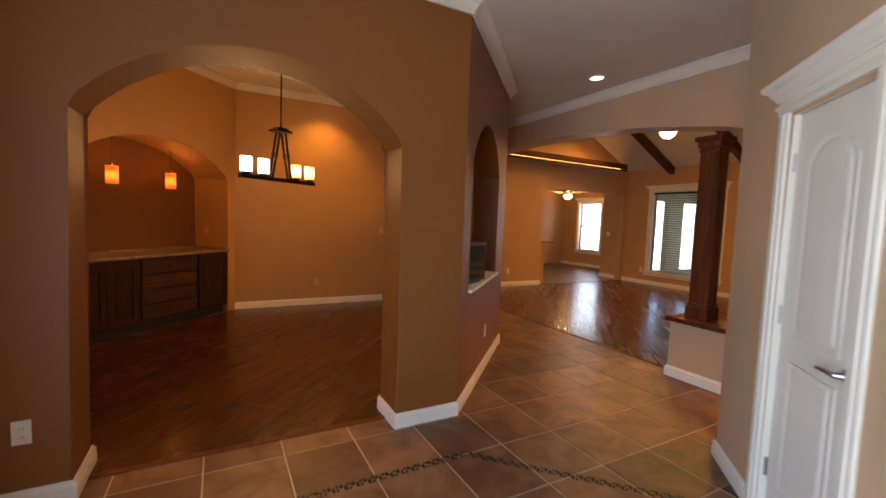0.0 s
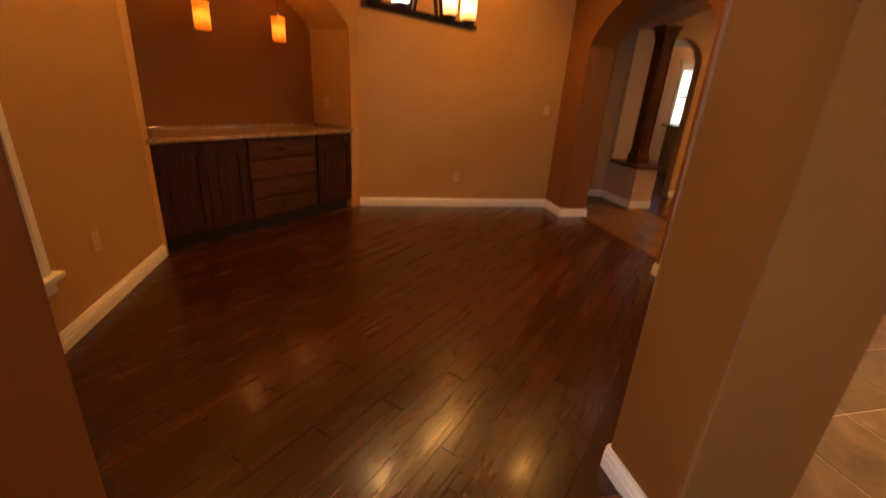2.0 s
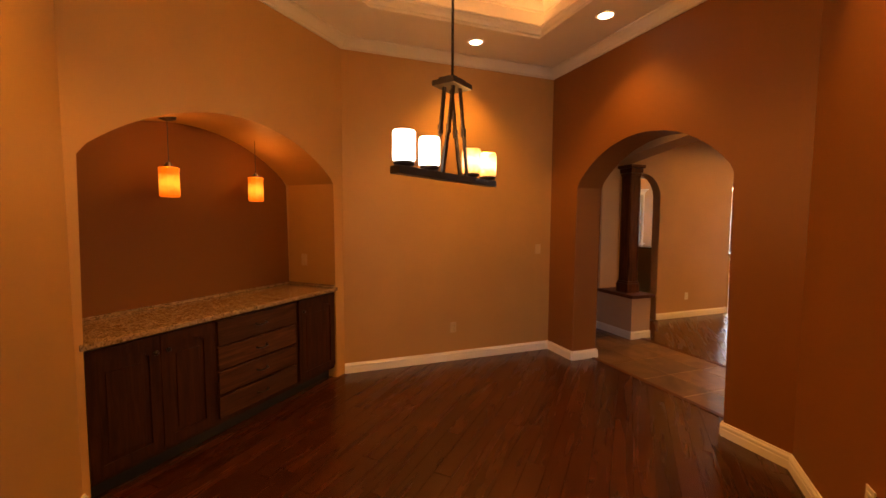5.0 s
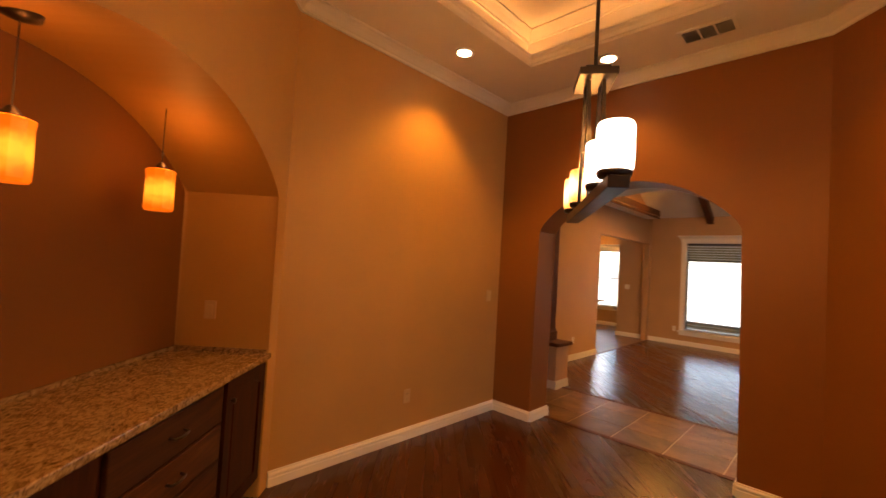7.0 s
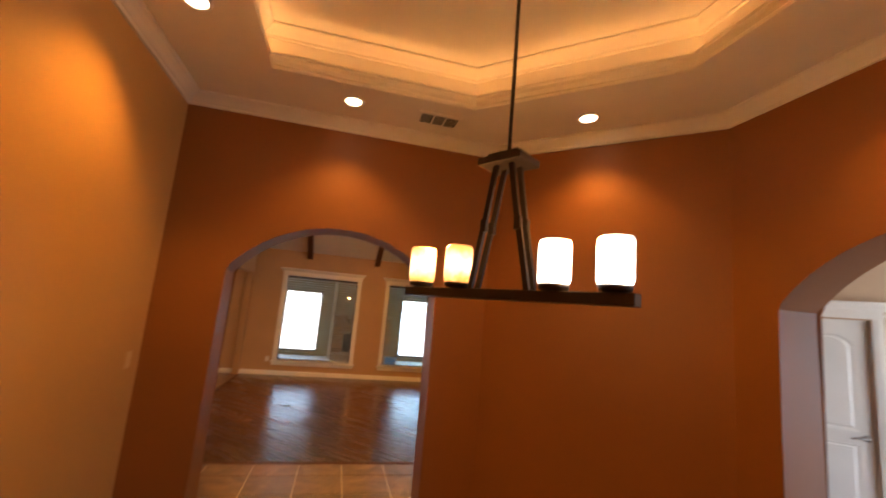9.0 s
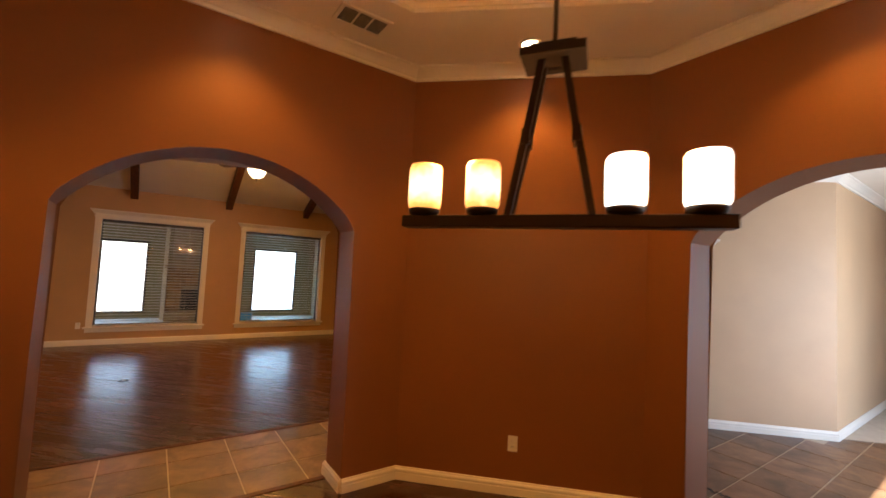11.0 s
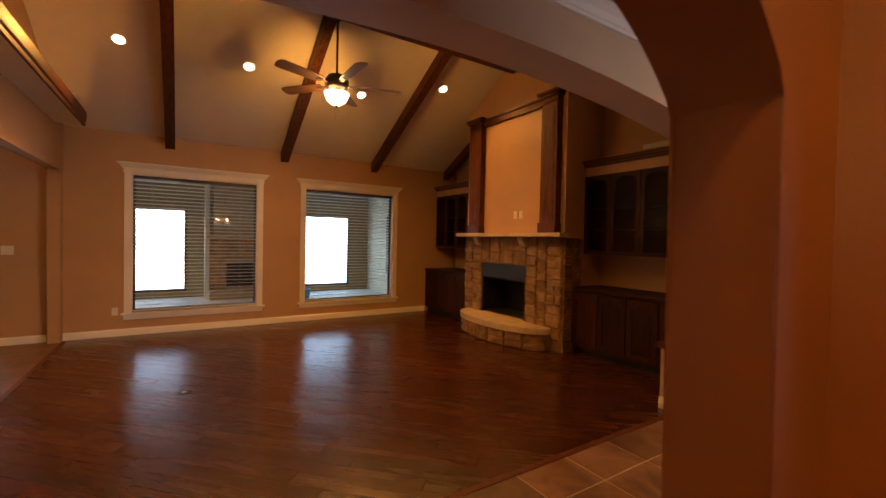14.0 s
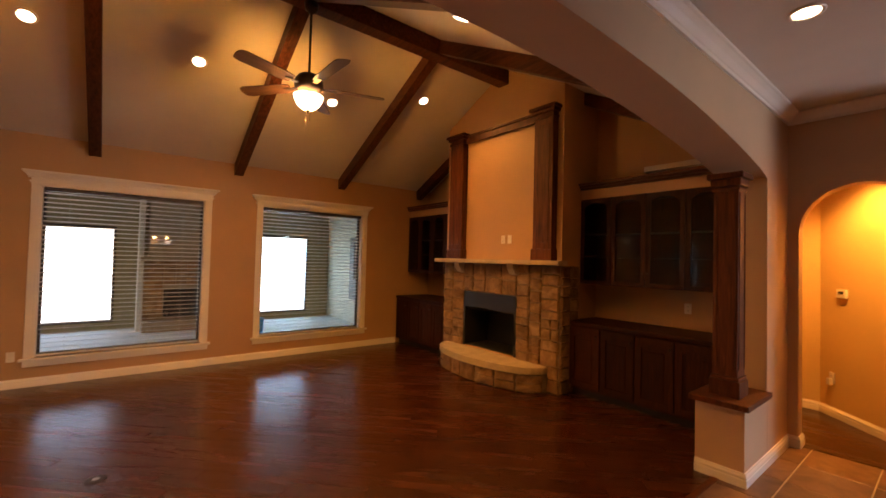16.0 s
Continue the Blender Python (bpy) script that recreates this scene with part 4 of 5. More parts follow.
# ---- columns on low walls ----
for yc, y0, y1 in ((-0.69, -1.05, -0.49), (4.13, 3.88, 4.50)):
    pw = part("wall_low", boxm((2.04, y0, 0), (2.367, y1, 0.55)), M["sand"])
    tagged(pw, "sand painted low wall under the wood column", "low wall", kind="structure")
    cl = thing("column", (2.203, yc, 0.55), "stained wood square column on a low wall cap", "column", "columns in the wide arch")
    part("wall_cap", boxm((-0.20, y0 - yc + (0 if yc < 0 else -0.045), 0.0), (0.20, y1 - yc + (0.045 if yc < 0 else 0), 0.045), 0.008), M["post"], cl, "stained wood ledge cap")
    part("base", boxm((-0.105, -0.105, 0.045), (0.105, 0.105, 0.17), 0.008), M["post"], cl)
    part("base_moulding", boxm((-0.097, -0.097, 0.17), (0.097, 0.097, 0.2), 0.01), M["post"], cl)
    bm = boxm((-0.085, -0.085, 0.2), (0.085, 0.085, 1.68), 0.006)
    part("shaft", bm, M["post"], cl)
    for dx, dy in ((-1, 0), (1, 0), (0, -1), (0, 1)):
        bm = bmesh.new()
        for s in (-1, 1):
            a = (dx * 0.087 + abs(dy) * s * 0.062, dy * 0.087 + abs(dx) * s * 0.062)
            bar(bm, (*a, 0.26), (*a, 1.62), 0.014, 0.008, (dx, dy, 0.001))
        part("shaft_bead", bm, M["post"], cl)
    part("neck", boxm((-0.095, -0.095, 1.64), (0.095, 0.095, 1.67), 0.008), M["post"], cl)
    part("capital", boxm((-0.105, -0.105, 1.68), (0.105, 0.105, 1.74), 0.012), M["post"], cl)
    part("abacus", boxm((-0.125, -0.125, 1.74), (0.125, 0.125, 1.785), 0.008), M["post"], cl)

# ---- niche: sill and small television ----
ns = thing("niche_sill", (-0.34, -0.37, 0.885), "white painted sill of the wall niche", "sill", rz=45)
ns["kind"] = "structure"
part("board", boxm((0.24, -0.035, 0.002), (1.57, 0.24, 0.03), 0.006), M["trim"], ns)
tv = thing("television", (-0.34 + 0.42, -0.37 + 0.42 + 0.06, 0.915), "small black box television standing in the niche", "television", rz=45 - 14)
part("case", boxm((-0.20, -0.02, 0.01), (0.20, 0.10, 0.36), 0.012), M["black"], tv)
part("screen", boxm((-0.17, -0.024, 0.05), (0.17, -0.019, 0.33), 0.002), M["screen"], tv, "dark grey glass screen")
part("foot", boxm((-0.10, -0.02, 0.0), (0.10, 0.09, 0.012)), M["black"], tv)

# ---- beams ----


def slope_beam(y, x0, x1, w=0.125, d=0.17):
    t = bmesh.new()
    z0, z1 = roof_z(x0), roof_z(x1)
    prism(t, [(x0, y - w / 2, z0 - 0.002), (x1, y - w / 2, z1 - 0.002), (x1, y - w / 2, z1 - d), (x0, y - w / 2, z0 - d)], (0, w, 0))
    return tagged(part("ceiling_beam", t, M["beam"]), "dark stained rafter beam under the vaulted ceiling", "beam", "rafter beams")


for y in (3.366, 1.715, 0.062):
    slope_beam(y, 7.813, RIDGE_X + 0.09)
    slope_beam(y, 2.369, RIDGE_X - 0.09)
slope_beam(-1.6, 7.813, 6.302)
slope_beam(-1.6, 2.369, 4.078)
tagged(part("ridge_beam", boxm((RIDGE_X - 0.09, -1.118, RIDGE_Z - 0.24), (RIDGE_X + 0.09, 4.578, RIDGE_Z - 0.03), 0.008), M["beam"]), "heavy dark stained ridge beam", "beam")

# ---- fireplace ----
fp = thing("fireplace", (0, 0, 0), "tan ledge-stone fireplace with a raised curved hearth", "fireplace")
FX0, FX1, FY, FT = 4.08, 6.30, -1.12, 1.56
mb = bmesh.new()
for lo, hi in (((FX0, FY + 0.002, 0), (4.76, FY + 0.02, FT)), ((5.82, FY + 0.002, 0), (FX1, FY + 0.02, FT)), ((4.76, FY + 0.002, 1.13), (5.82, FY + 0.02, FT))):
    box(mb, lo, hi)
part("mortar_bed", mb, M["mortar"], fp)
fb = bmesh.new()
for lo, hi in (((4.765, FY - 0.5, 0.32), (5.815, FY - 0.47, 1.13)), ((4.762, FY - 0.5, 0.322), (4.79, FY - 0.01, 1.128)), ((5.79, FY - 0.5, 0.322), (5.818, FY - 0.01, 1.128)), ((4.79, FY - 0.5, 1.08), (5.79, FY - 0.01, 1.128)), ((4.79, FY - 0.5, 0.322), (5.79, FY - 0.01, 0.33))):
    box(fb, lo, hi)
part("firebox", fb, M["black"], fp, "soot-black metal firebox")
fs = bmesh.new()
for lo, hi in (((4.76, FY + 0.0, 0.32), (4.80, FY + 0.03, 1.13)), ((5.78, FY + 0.0, 0.32), (5.82, FY + 0.03, 1.13)), ((4.80, FY + 0.0, 0.9), (5.78, FY + 0.03, 1.13))):
    box(fs, lo, hi)
part("surround", fs, M["black"], fp, "black steel surround with a hood")
part("screen_rod", tube([(4.80, FY + 0.01, 0.88), (5.78, FY + 0.01, 0.88)], 0.006), M["iron"], fp)


def hearth_front(x, k=1.0):
    u = (x - 5.20) / 0.97
    return FY + 0.02 + k * 0.40 * max(0.0, 1 - u * u) ** 0.55 + 0.06 * k


xs = [4.23 + 1.94 * i / 26 for i in range(27)]
bm = bmesh.new()
prism(bm, [(x, hearth_front(x, 1.0) + 0.04, 0.225) for x in xs] + [(6.17, FY + 0.02, 0.225), (4.23, FY + 0.02, 0.225)], (0, 0, 0.085))
bmesh.ops.bevel(bm, geom=[e for e in bm.edges if abs(e.verts[0].co.z - e.verts[1].co.z) < 1e-4], offset=0.012, segments=2, affect="EDGES")
part("hearth_slab", bm, M["hearth"], fp, "rough cream limestone hearth slab")
bm = bmesh.new()
prism(bm, [(x, hearth_front(x) - 0.012, 0.0) for x in xs] + [(6.17, FY + 0.02, 0.0), (4.23, FY + 0.02, 0.0)], (0, 0, 0.224))
part("hearth_core", bm, M["mortar"], fp)


def stone_block(parent, p, u, n, w, h, depth, rng, key="stone"):
    """A roughly squared stone: centre p, width along u, facing n."""
    bm = bmesh.new()
    u, n = Vector(u), Vector(n)
    up = Vector((0, 0, 1))
    j = lambda s: rng.uniform(-s, s)
    back, mid, front = [], [], []
    corners = ((-1, -1), (0, -1.0), (1, -1), (1, 0), (1, 1), (0, 1), (-1, 1), (-1, 0))
    for a, b in corners:
        q = Vector(p) + u * (a * w / 2 + j(0.006)) + up * (b * h / 2 + j(0.006))
        back.append(bm.verts.new(q))
        mid.append(bm.verts.new(q + n * depth * 0.6))
        front.append(bm.verts.new(Vector(p) + (q - Vector(p)) * rng.uniform(0.84, 0.93) + n * (depth + j(0.008))))
    c = bm.verts.new(Vector(p) + n * (depth + rng.uniform(0.0, 0.012)))
    for i in range(8):
        k = (i + 1) % 8
        bm.faces.new((back[i], back[k], mid[k], mid[i]))
        bm.faces.new((mid[i], mid[k], front[k], front[i]))
        bm.faces.new((front[i], front[k], c))
    return part("stone", bm, M[key], parent)


def stone_field(parent, x0, x1, z0, z1, place, rng, lo=0.10, hi=0.19):
    """Random ashlar: columns of courses that break joints."""
    x = x0
    while x < x1 - 0.02:
        w = min(rng.uniform(0.16, 0.34), x1 - x)
        if x1 - (x + w) < 0.1:
            w = x1 - x
        z = z0
        while z < z1 - 0.02:
            h = min(rng.uniform(lo, hi), z1 - z)
            if z1 - (z + h) < 0.07:
                h = z1 - z
            if w > 0.26 and h < 0.16 and rng.random() < 0.35:
                k = rng.uniform(0.4, 0.6)
                place(x + w * k / 2, z + h / 2, w * k - 0.012, h - 0.012)
                place(x + w * (1 + k) / 2, z + h / 2, w * (1 - k) - 0.012, h - 0.012)
            else:
                place(x + w / 2, z + h / 2, w - 0.012, h - 0.012)
            z += h
        x += w


rng = random.Random(5)
front = lambda x, z, w, h: stone_block(fp, (x, FY + 0.012, z), (-1, 0, 0), (0, 1, 0), w, h, 0.035, rng)
stone_field(fp, FX0, 4.76, 0.0, FT, front, rng)
stone_field(fp, 5.82, FX1, 0.0, FT, front, rng)
stone_field(fp, 4.76, 5.82, 1.135, FT, front, rng, 0.16, 0.24)
stone_field(fp, -0.35, 0.0, 0.0, FT, lambda s, z, w, h: stone_block(fp, (FX0, FY + s + 0.02, z), (0, -1, 0), (-1, 0, 0), w, h, 0.03, rng), rng)
x = 4.24
while x < 6.15:
    w = rng.uniform(0.2, 0.32)
    x2 = min(6.16, x + w)
    xm = (x + x2) / 2
    a, b = Vector((x, hearth_front(x) - 0.012, 0)), Vector((x2, hearth_front(x2) - 0.012, 0))
    d = (b - a)
    if d.length > 0.05:
        u = d.normalized()
        n = Vector((-u.y, u.x, 0))
        if rng.random() < 0.4:
            stone_block(fp, ((a + b) / 2 + Vector((0, 0, 0.112))), u, n, d.length - 0.01, 0.212, 0.03, rng)
        else:
            k = rng.uniform(0.09, 0.13)
            stone_block(fp, ((a + b) / 2 + Vector((0, 0, k / 2 + 0.004))), u, n, d.length - 0.01, k - 0.01, 0.03, rng)
            stone_block(fp, ((a + b) / 2 + Vector((0, 0, (0.22 + k) / 2))), u, n, d.length - 0.01, 0.21 - k, 0.03, rng)
    x = x2
mt = part("mantel_shelf", boxm((3.99, FY + 0.0, FT + 0.003), (6.37, FY + 0.20, FT + 0.06), 0.008), M["hearth"], fp, "tan stone mantel shelf")
for x in (4.78, 5.86):
    bm = bmesh.new()
    prism(bm, [(x - 0.055, FY + 0.02, FT), (x - 0.055, FY + 0.16, FT), (x - 0.055, FY + 0.155, FT - 0.05), (x - 0.055, FY + 0.10, FT - 0.13), (x - 0.055, FY + 0.02, FT - 0.15)], (0.11, 0, 0))
    part("corbel", bm, M["hearth"], fp, "tan stone corbel")
om = thing("overmantel", (0, 0, 0), "stained wood overmantel pilasters framing a bare panel", "overmantel")
PZ = FT + 0.06
for x0, x1 in ((4.16, 4.45), (5.83, 6.13)):
    part("plinth", boxm((x0 - 0.015, FY + 0.001, PZ), (x1 + 0.015, FY + 0.125, PZ + 0.14), 0.006), M["post"], om)
    part("pilaster", boxm((x0, FY + 0.001, PZ + 0.14), (x1, FY + 0.105, 3.42), 0.006), M["post"], om)
    part("recess_panel", boxm((x0 + 0.05, FY + 0.105, PZ + 0.22), (x1 - 0.05, FY + 0.112, 3.32), 0.004), M["post"], om)
    part("neck_mould", boxm((x0 - 0.012, FY + 0.001, 3.40), (x1 + 0.012, FY + 0.118, 3.43), 0.006), M["post"], om)
    for k, (zz, ov) in enumerate(((3.43, 0.0), (3.47, 0.03), (3.51, 0.055))):
        part("capital", boxm((x0 - ov, FY + 0.001, zz), (x1 + ov, FY + 0.105 + ov, zz + 0.04), 0.006), M["post"], om)
part("top_rail", boxm((4.452, FY + 0.001, 3.40), (5.828, FY + 0.05, 3.49), 0.006), M["post"], om)
part("top_rail_cap", boxm((4.51, FY + 0.001, 3.49), (5.77, FY + 0.075, 3.52), 0.006), M["post"], om)

# ---- built-in bookcases beside the fireplace ----


def built_in(x0, x1, doors, low_doors, group, yl, yu):
    lw = thing("base_cabinet", (0, 0, 0), "dark stained built-in base cabinet beside the fireplace", "cabinet", group)
    part("body", boxm((x0, -1.875, 0.09), (x1, yl, 0.85)), M["cabinet"], lw)
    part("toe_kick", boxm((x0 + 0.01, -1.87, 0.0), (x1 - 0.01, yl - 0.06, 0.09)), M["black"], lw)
    part("worktop", boxm((x0 - 0.0, -1.877, 0.852), (x1 + 0.0, yl + 0.03, 0.892), 0.006), M["cabinet"], lw, "dark wood cabinet top")
    w = (x1 - x0 - 0.02) / low_doors
    for k in range(low_doors):
        d = panel_door(lw, -(x0 + 0.01 + (k + 1) * w) + 0.008, -(x0 + 0.01 + k * w) - 0.008, 0.12, 0.83, -yl, 0.05, knob=(-(x0 + 0.01 + k * w) - 0.04, 0.74))
        d.matrix_basis = pose(0, 0, 0, 0, 0, 180)
    up = thing("wall_cabinet", (0, 0, 0), "dark stained wall cabinet with arched glass doors and empty shelves", "cabinet", group)
    z0, z1 = 1.34, 2.40
    part("back_panel", boxm((x0, -1.875, z0), (x1, -1.86, z1)), M["cabinet"], up)
    part("side_panel", boxm((x0, -1.86, z0), (x0 + 0.02, yu, z1)), M["cabinet"], up)
    part("side_panel", boxm((x1 - 0.02, -1.86, z0), (x1, yu, z1)), M["cabinet"], up)
    part("bottom_panel", boxm((x0 + 0.02, -1.86, z0), (x1 - 0.02, yu, z0 + 0.025)), M["cabinet"], up)
    part("top_panel", boxm((x0 + 0.02, -1.86, z1 - 0.025), (x1 - 0.02, yu, z1)), M["cabinet"], up)
    for z in (z0 + 0.33, z0 + 0.62):
        part("shelf", boxm((x0 + 0.021, -1.858, z), (x1 - 0.021, yu - 0.03, z + 0.02)), M["cabinet"], up)
    w = (x1 - x0) / doors
    for k in range(doors):
        a, b = x0 + k * w + 0.004, x0 + (k + 1) * w - 0.004
        st = 0.05
        bm = bmesh.new()
        box(bm, (a, yu, z0), (a + st, yu + 0.02, z1))
        box(bm, (b - st, yu, z0), (b, yu + 0.02, z1))
        box(bm, (a + st, yu, z0), (b - st, yu + 0.02, z0 + st))
        top = [(a + st, z1)] + [q for q in reversed(arch_curve(a + st, b - st, z1 - st - 0.06, 0.06, 12))] + [(b - st, z1)]
        prism(bm, [(p, yu, q) for p, q in top], (0, 0.02, 0))
        d = part("door", bm, M["cabinet"], up)
        g = part("pane", boxm((a + st, yu + 0.008, z0 + st), (b - st, yu + 0.012, z1 - st)), M["cab_glass"], d)
        g.visible_shadow = False
        part("knob", lathe_m([(0.005, 0.0), (0.005, 0.012), (0.012, 0.018), (0.01, 0.026), (0.003, 0.028)], 12), M["iron"], d, "dark bronze knob", True).matrix_basis = pose(b - 0.025 if k % 2 else a + 0.025, yu + 0.02, z0 + 0.16, -90, 0, 0)
    part("frieze", boxm((x0 + 0.001, -1.87, z1 + 0.001), (x1 - 0.001, yu + 0.012, z1 + 0.12)), M["tan_living"], up, "tan painted frieze strip")
    for zz, ov in ((z1 + 0.12, 0.03), (z1 + 0.145, 0.055), (z1 + 0.175, 0.08)):
        part("crown_moulding", boxm((x0 + 0.002, -1.872, zz), (x1 - 0.002, yu + 0.012 + ov, zz + 0.03), 0.005), M["beam"], up, "dark crown moulding")


built_in(2.43, 4.075, 4, 4, "built-ins west of the fireplace", -1.30, -1.52)
built_in(6.305, 7.81, 4, 4, "built-ins east of the fireplace", -1.15, -1.40)

# ---- ceiling fan ----


def ceiling_fan(x, y, z, top, r, a0, label, blade_mat, glow_mat, power):
    t = thing("ceiling_fan", (x, y, z), label, "ceiling fan")
    part("downrod", lathe_m([(0.012, 0.20), (0.012, top - z)], 12), M["iron"], t)
    part("canopy", lathe_m([(0.02, top - z - 0.1), (0.06, top - z - 0.06), (0.07, top - z)], 24), M["iron"], t, "", True)
    part("motor", lathe_m([(0.03, 0.24), (0.10, 0.22), (0.135, 0.17), (0.14, 0.11), (0.11, 0.07), (0.06, 0.06)], 32), M["iron"], t, "", True)
    part("light_collar", lathe_m([(0.06, 0.06), (0.045, 0.045), (0.03, 0.03), (0.03, -0.03), (0.012, -0.04), (0.012, -0.112)], 24), M["iron"], t, "", True)
    part("light_bowl", lathe_m([(0.016, -0.115), (0.06, -0.105), (0.105, -0.07), (0.132, -0.02), (0.142, 0.02), (0.137, 0.022), (0.127, -0.018), (0.1, -0.066), (0.056, -0.1), (0.016, -0.109)], 32), glow_mat, t, "glowing frosted glass bowl", True)
    part("finial", lathe_m([(0.012, -0.113), (0.016, -0.125), (0.008, -0.145), (0.003, -0.15)], 12), M["iron"], t, "", True)
    for k, dx in enumerate((-0.05, 0.05)):
        bm = bmesh.new()
        bar(bm, (dx, 0.0, -0.24 - 0.05 * k), (dx * 1.2, 0, 0.03), 0.002, 0.002, (0, 1, 0))
        part("pull_chain", bm, M["iron"], t)
    for k in range(5):
        a = radians(a0 + 72 * k)
        bm = bmesh.new()
        out = [(0.20, -0.05), (0.30, -0.066), (r - 0.06, -0.075), (r - 0.015, -0.06), (r, -0.02), (r, 0.02), (r - 0.015, 0.06), (r - 0.06, 0.075), (0.30, 0.066), (0.20, 0.05)]
        prism(bm, [(p, q, q * 0.22) for p, q in out], (0, 0, 0.008))
        b = part("blade", bm, blade_mat, t)
        b.matrix_basis = pose(0, 0, 0.115, 0, 0, math.degrees(a))
        bm = bmesh.new()
        bar(bm, (0.11, 0, -0.004), (0.27, 0, -0.006), 0.045, 0.006)
        part("blade_iron", bm, M["iron"], b)
    for dz, k in ((-0.19, 0.5), (0.012, 1.1)):
        d = bpy.data.lights.new("fan_lamp", "POINT")
        d.energy, d.color, d.shadow_soft_size = power * k, WARM, 0.03
        o = new("fan_lamp", d)
        o.location = (x + 0.07, y, z + dz)
    return t


ceiling_fan(5.05, 1.70, 3.15, RIDGE_Z - 0.235, 0.76, 38, "dark bronze five-blade ceiling fan with a lit bowl", M["blade"], M["bowl"], 10.5)
ceiling_fan(7.75, 6.7, 2.36, 2.74, 0.62, 10, "pale five-blade fan with a lit bowl in the breakfast room", M["trim"], M["bowl"], 15)

# ---- floor outlet, bar ledge ----
fo = thing("floor_outlet", (4.825, 3.184, 0.0), "round dark bronze floor outlet cover", "floor outlet")
part("cover", lathe_m([(0.065, 0.0005), (0.065, 0.004), (0.055, 0.007), (0.003, 0.007)], 28), M["iron"], fo)
part("screw_cap", lathe_m([(0.022, 0.007), (0.022, 0.0085), (0.003, 0.0085)], 18), M["steel"], fo)
bk = thing("breakfast_bar", (5.02, 5.6, 0), "tan half-height breakfast bar with a granite ledge", "breakfast bar")
part("knee_wall", boxm((-0.08, -0.878, 0), (0.08, 1.4, 0.985)), M["tan"], bk)
part("ledge", boxm((-0.18, -0.99, 0.988), (0.28, 1.45, 1.025), 0.008), M["granite"], bk, "granite ledge")

# ---- mosaic border in the entry floor ----


def mosaic(p0, p1, name="mosaic_strip"):
    rr = random.Random(3)
    p0, p1 = Vector(p0), Vector(p1)
    d = (p1 - p0).normalized()
    s = Vector((-d.y, d.x))
    bm = bmesh.new()
    n = int((p1 - p0).length / 0.022)
    for i in range(n):
        for k in (-1, 0, 1):
            c = p0 + d * (i + 0.5) * 0.022 + s * k * 0.018
            w, h = rr.uniform(0.007, 0.0095), rr.uniform(0.006, 0.008)
            if (i + k) % 3 == 0:
                continue
            vs = [bm.verts.new((*(c + d * a * w + s * b * h), z)) for z in (0.0005, 0.0035) for a, b in ((-1, -1), (1, -1), (1, 1), (-1, 1))]
            bm.faces.new(vs[4:])
            for q in range(4):
                bm.faces.new((vs[q], vs[(q + 1) % 4], vs[4 + (q + 1) % 4], vs[4 + q]))
    t = part(name, bm, M["black"])
    return tagged(t, "dark pebble mosaic border set in the tile floor", "mosaic border", kind="stuff")


mosaic((-0.55, -0.85), (0.35, -1.78))
mosaic((-0.55, -0.85), (-1.9, -0.85))

# ---- outdoors ----
slab("patio", [(8.015, -4), (12.4, -4), (12.4, 5.2), (8.015, 5.2)], -0.2, -0.04, M["patio_floor"], "pale concrete floor of the covered patio", "patio")
slab("ground", [(-400, -400), (400, -400), (400, 400), (-400, 400)], -0.5, -0.25, M["ground"], "pale dry yard reaching to the horizon", "ground")
slab("patio_roof", [(8.015, -4.2), (12.6, -4.2), (12.6, 5.25), (8.015, 5.25)], 2.75, 2.9, M["patio_wall"], "dark stained ceiling of the covered patio", "roof")
# unseen slab added above the rooms, only to stop sun falling in
slab("sun_block_roof", [(-4.2, -7), (7.9, -7), (7.9, 5), (9.8, 5), (9.8, 9), (-4.2, 9)], 4.5, 4.6, M["patio_wall"], "unseen flat slab added over the house to keep the sun out", "roof")
wall("wall_patio", (12.2, 5.2), (12.2, -1.8), 0.2, -0.1, 2.8, M["patio_wall"], "olive stucco patio wall with two wide openings", [(0.3, 2.1, 0.12, 2.12, 0), (4.85, 6.2, 0.12, 2.12, 0)])
wall("wall_patio_north", (8.015, 5.15), (12.3, 5.15), 0.15, -0.1, 2.8, M["patio_wall"], "olive stucco patio end wall with two openings", [(1.77, 2.52, 0.12, 2.3, 0), (3.3, 4.2, 0.12, 2.3, 0)])
wall("wall_patio_south", (12.2, -1.6), (8.015, -1.6), 0.2, -0.1, 2.8, M["pale_brick"], "pale cream brick patio end wall with a window", [(1.42, 2.35, 0.55, 2.1, 0)])
sw = thing("patio_window_frame", (10.31, -1.6, 0.55), "dark bronze frame of the patio end window", "window frame")
bm = bmesh.new()
for lo, hi in (((-0.46, -0.03, 0.0), (-0.30, 0.03, 1.55)), ((0.25, -0.03, 0.0), (0.46, 0.03, 1.55)), ((-0.30, -0.03, 0.0), (0.25, 0.03, 0.5)), ((-0.30, -0.03, 1.42), (0.25, 0.03, 1.55))):
    box(bm, lo, hi)
part("frame", bm, M["bronze_frame"], sw)
for y0, y1 in ((3.1, 4.9), (-1.0, 0.35)):
    wf = thing("patio_opening_frame", (12.2, y0, 0), "dark bronze frame of the patio opening", "window frame", "patio opening frames")
    bm = bmesh.new()
    for lo, hi in (((-0.03, 0, 0.12), (0.03, 0.05, 2.12)), ((-0.03, y1 - y0 - 0.05, 0.12), (0.03, y1 - y0, 2.12)), ((-0.03, 0.05, 0.12), (0.03, y1 - y0 - 0.05, 0.17)), ((-0.03, 0.05, 2.07), (0.03, y1 - y0 - 0.05, 2.12))):
        box(bm, lo, hi)
    part("frame", bm, M["bronze_frame"], wf)
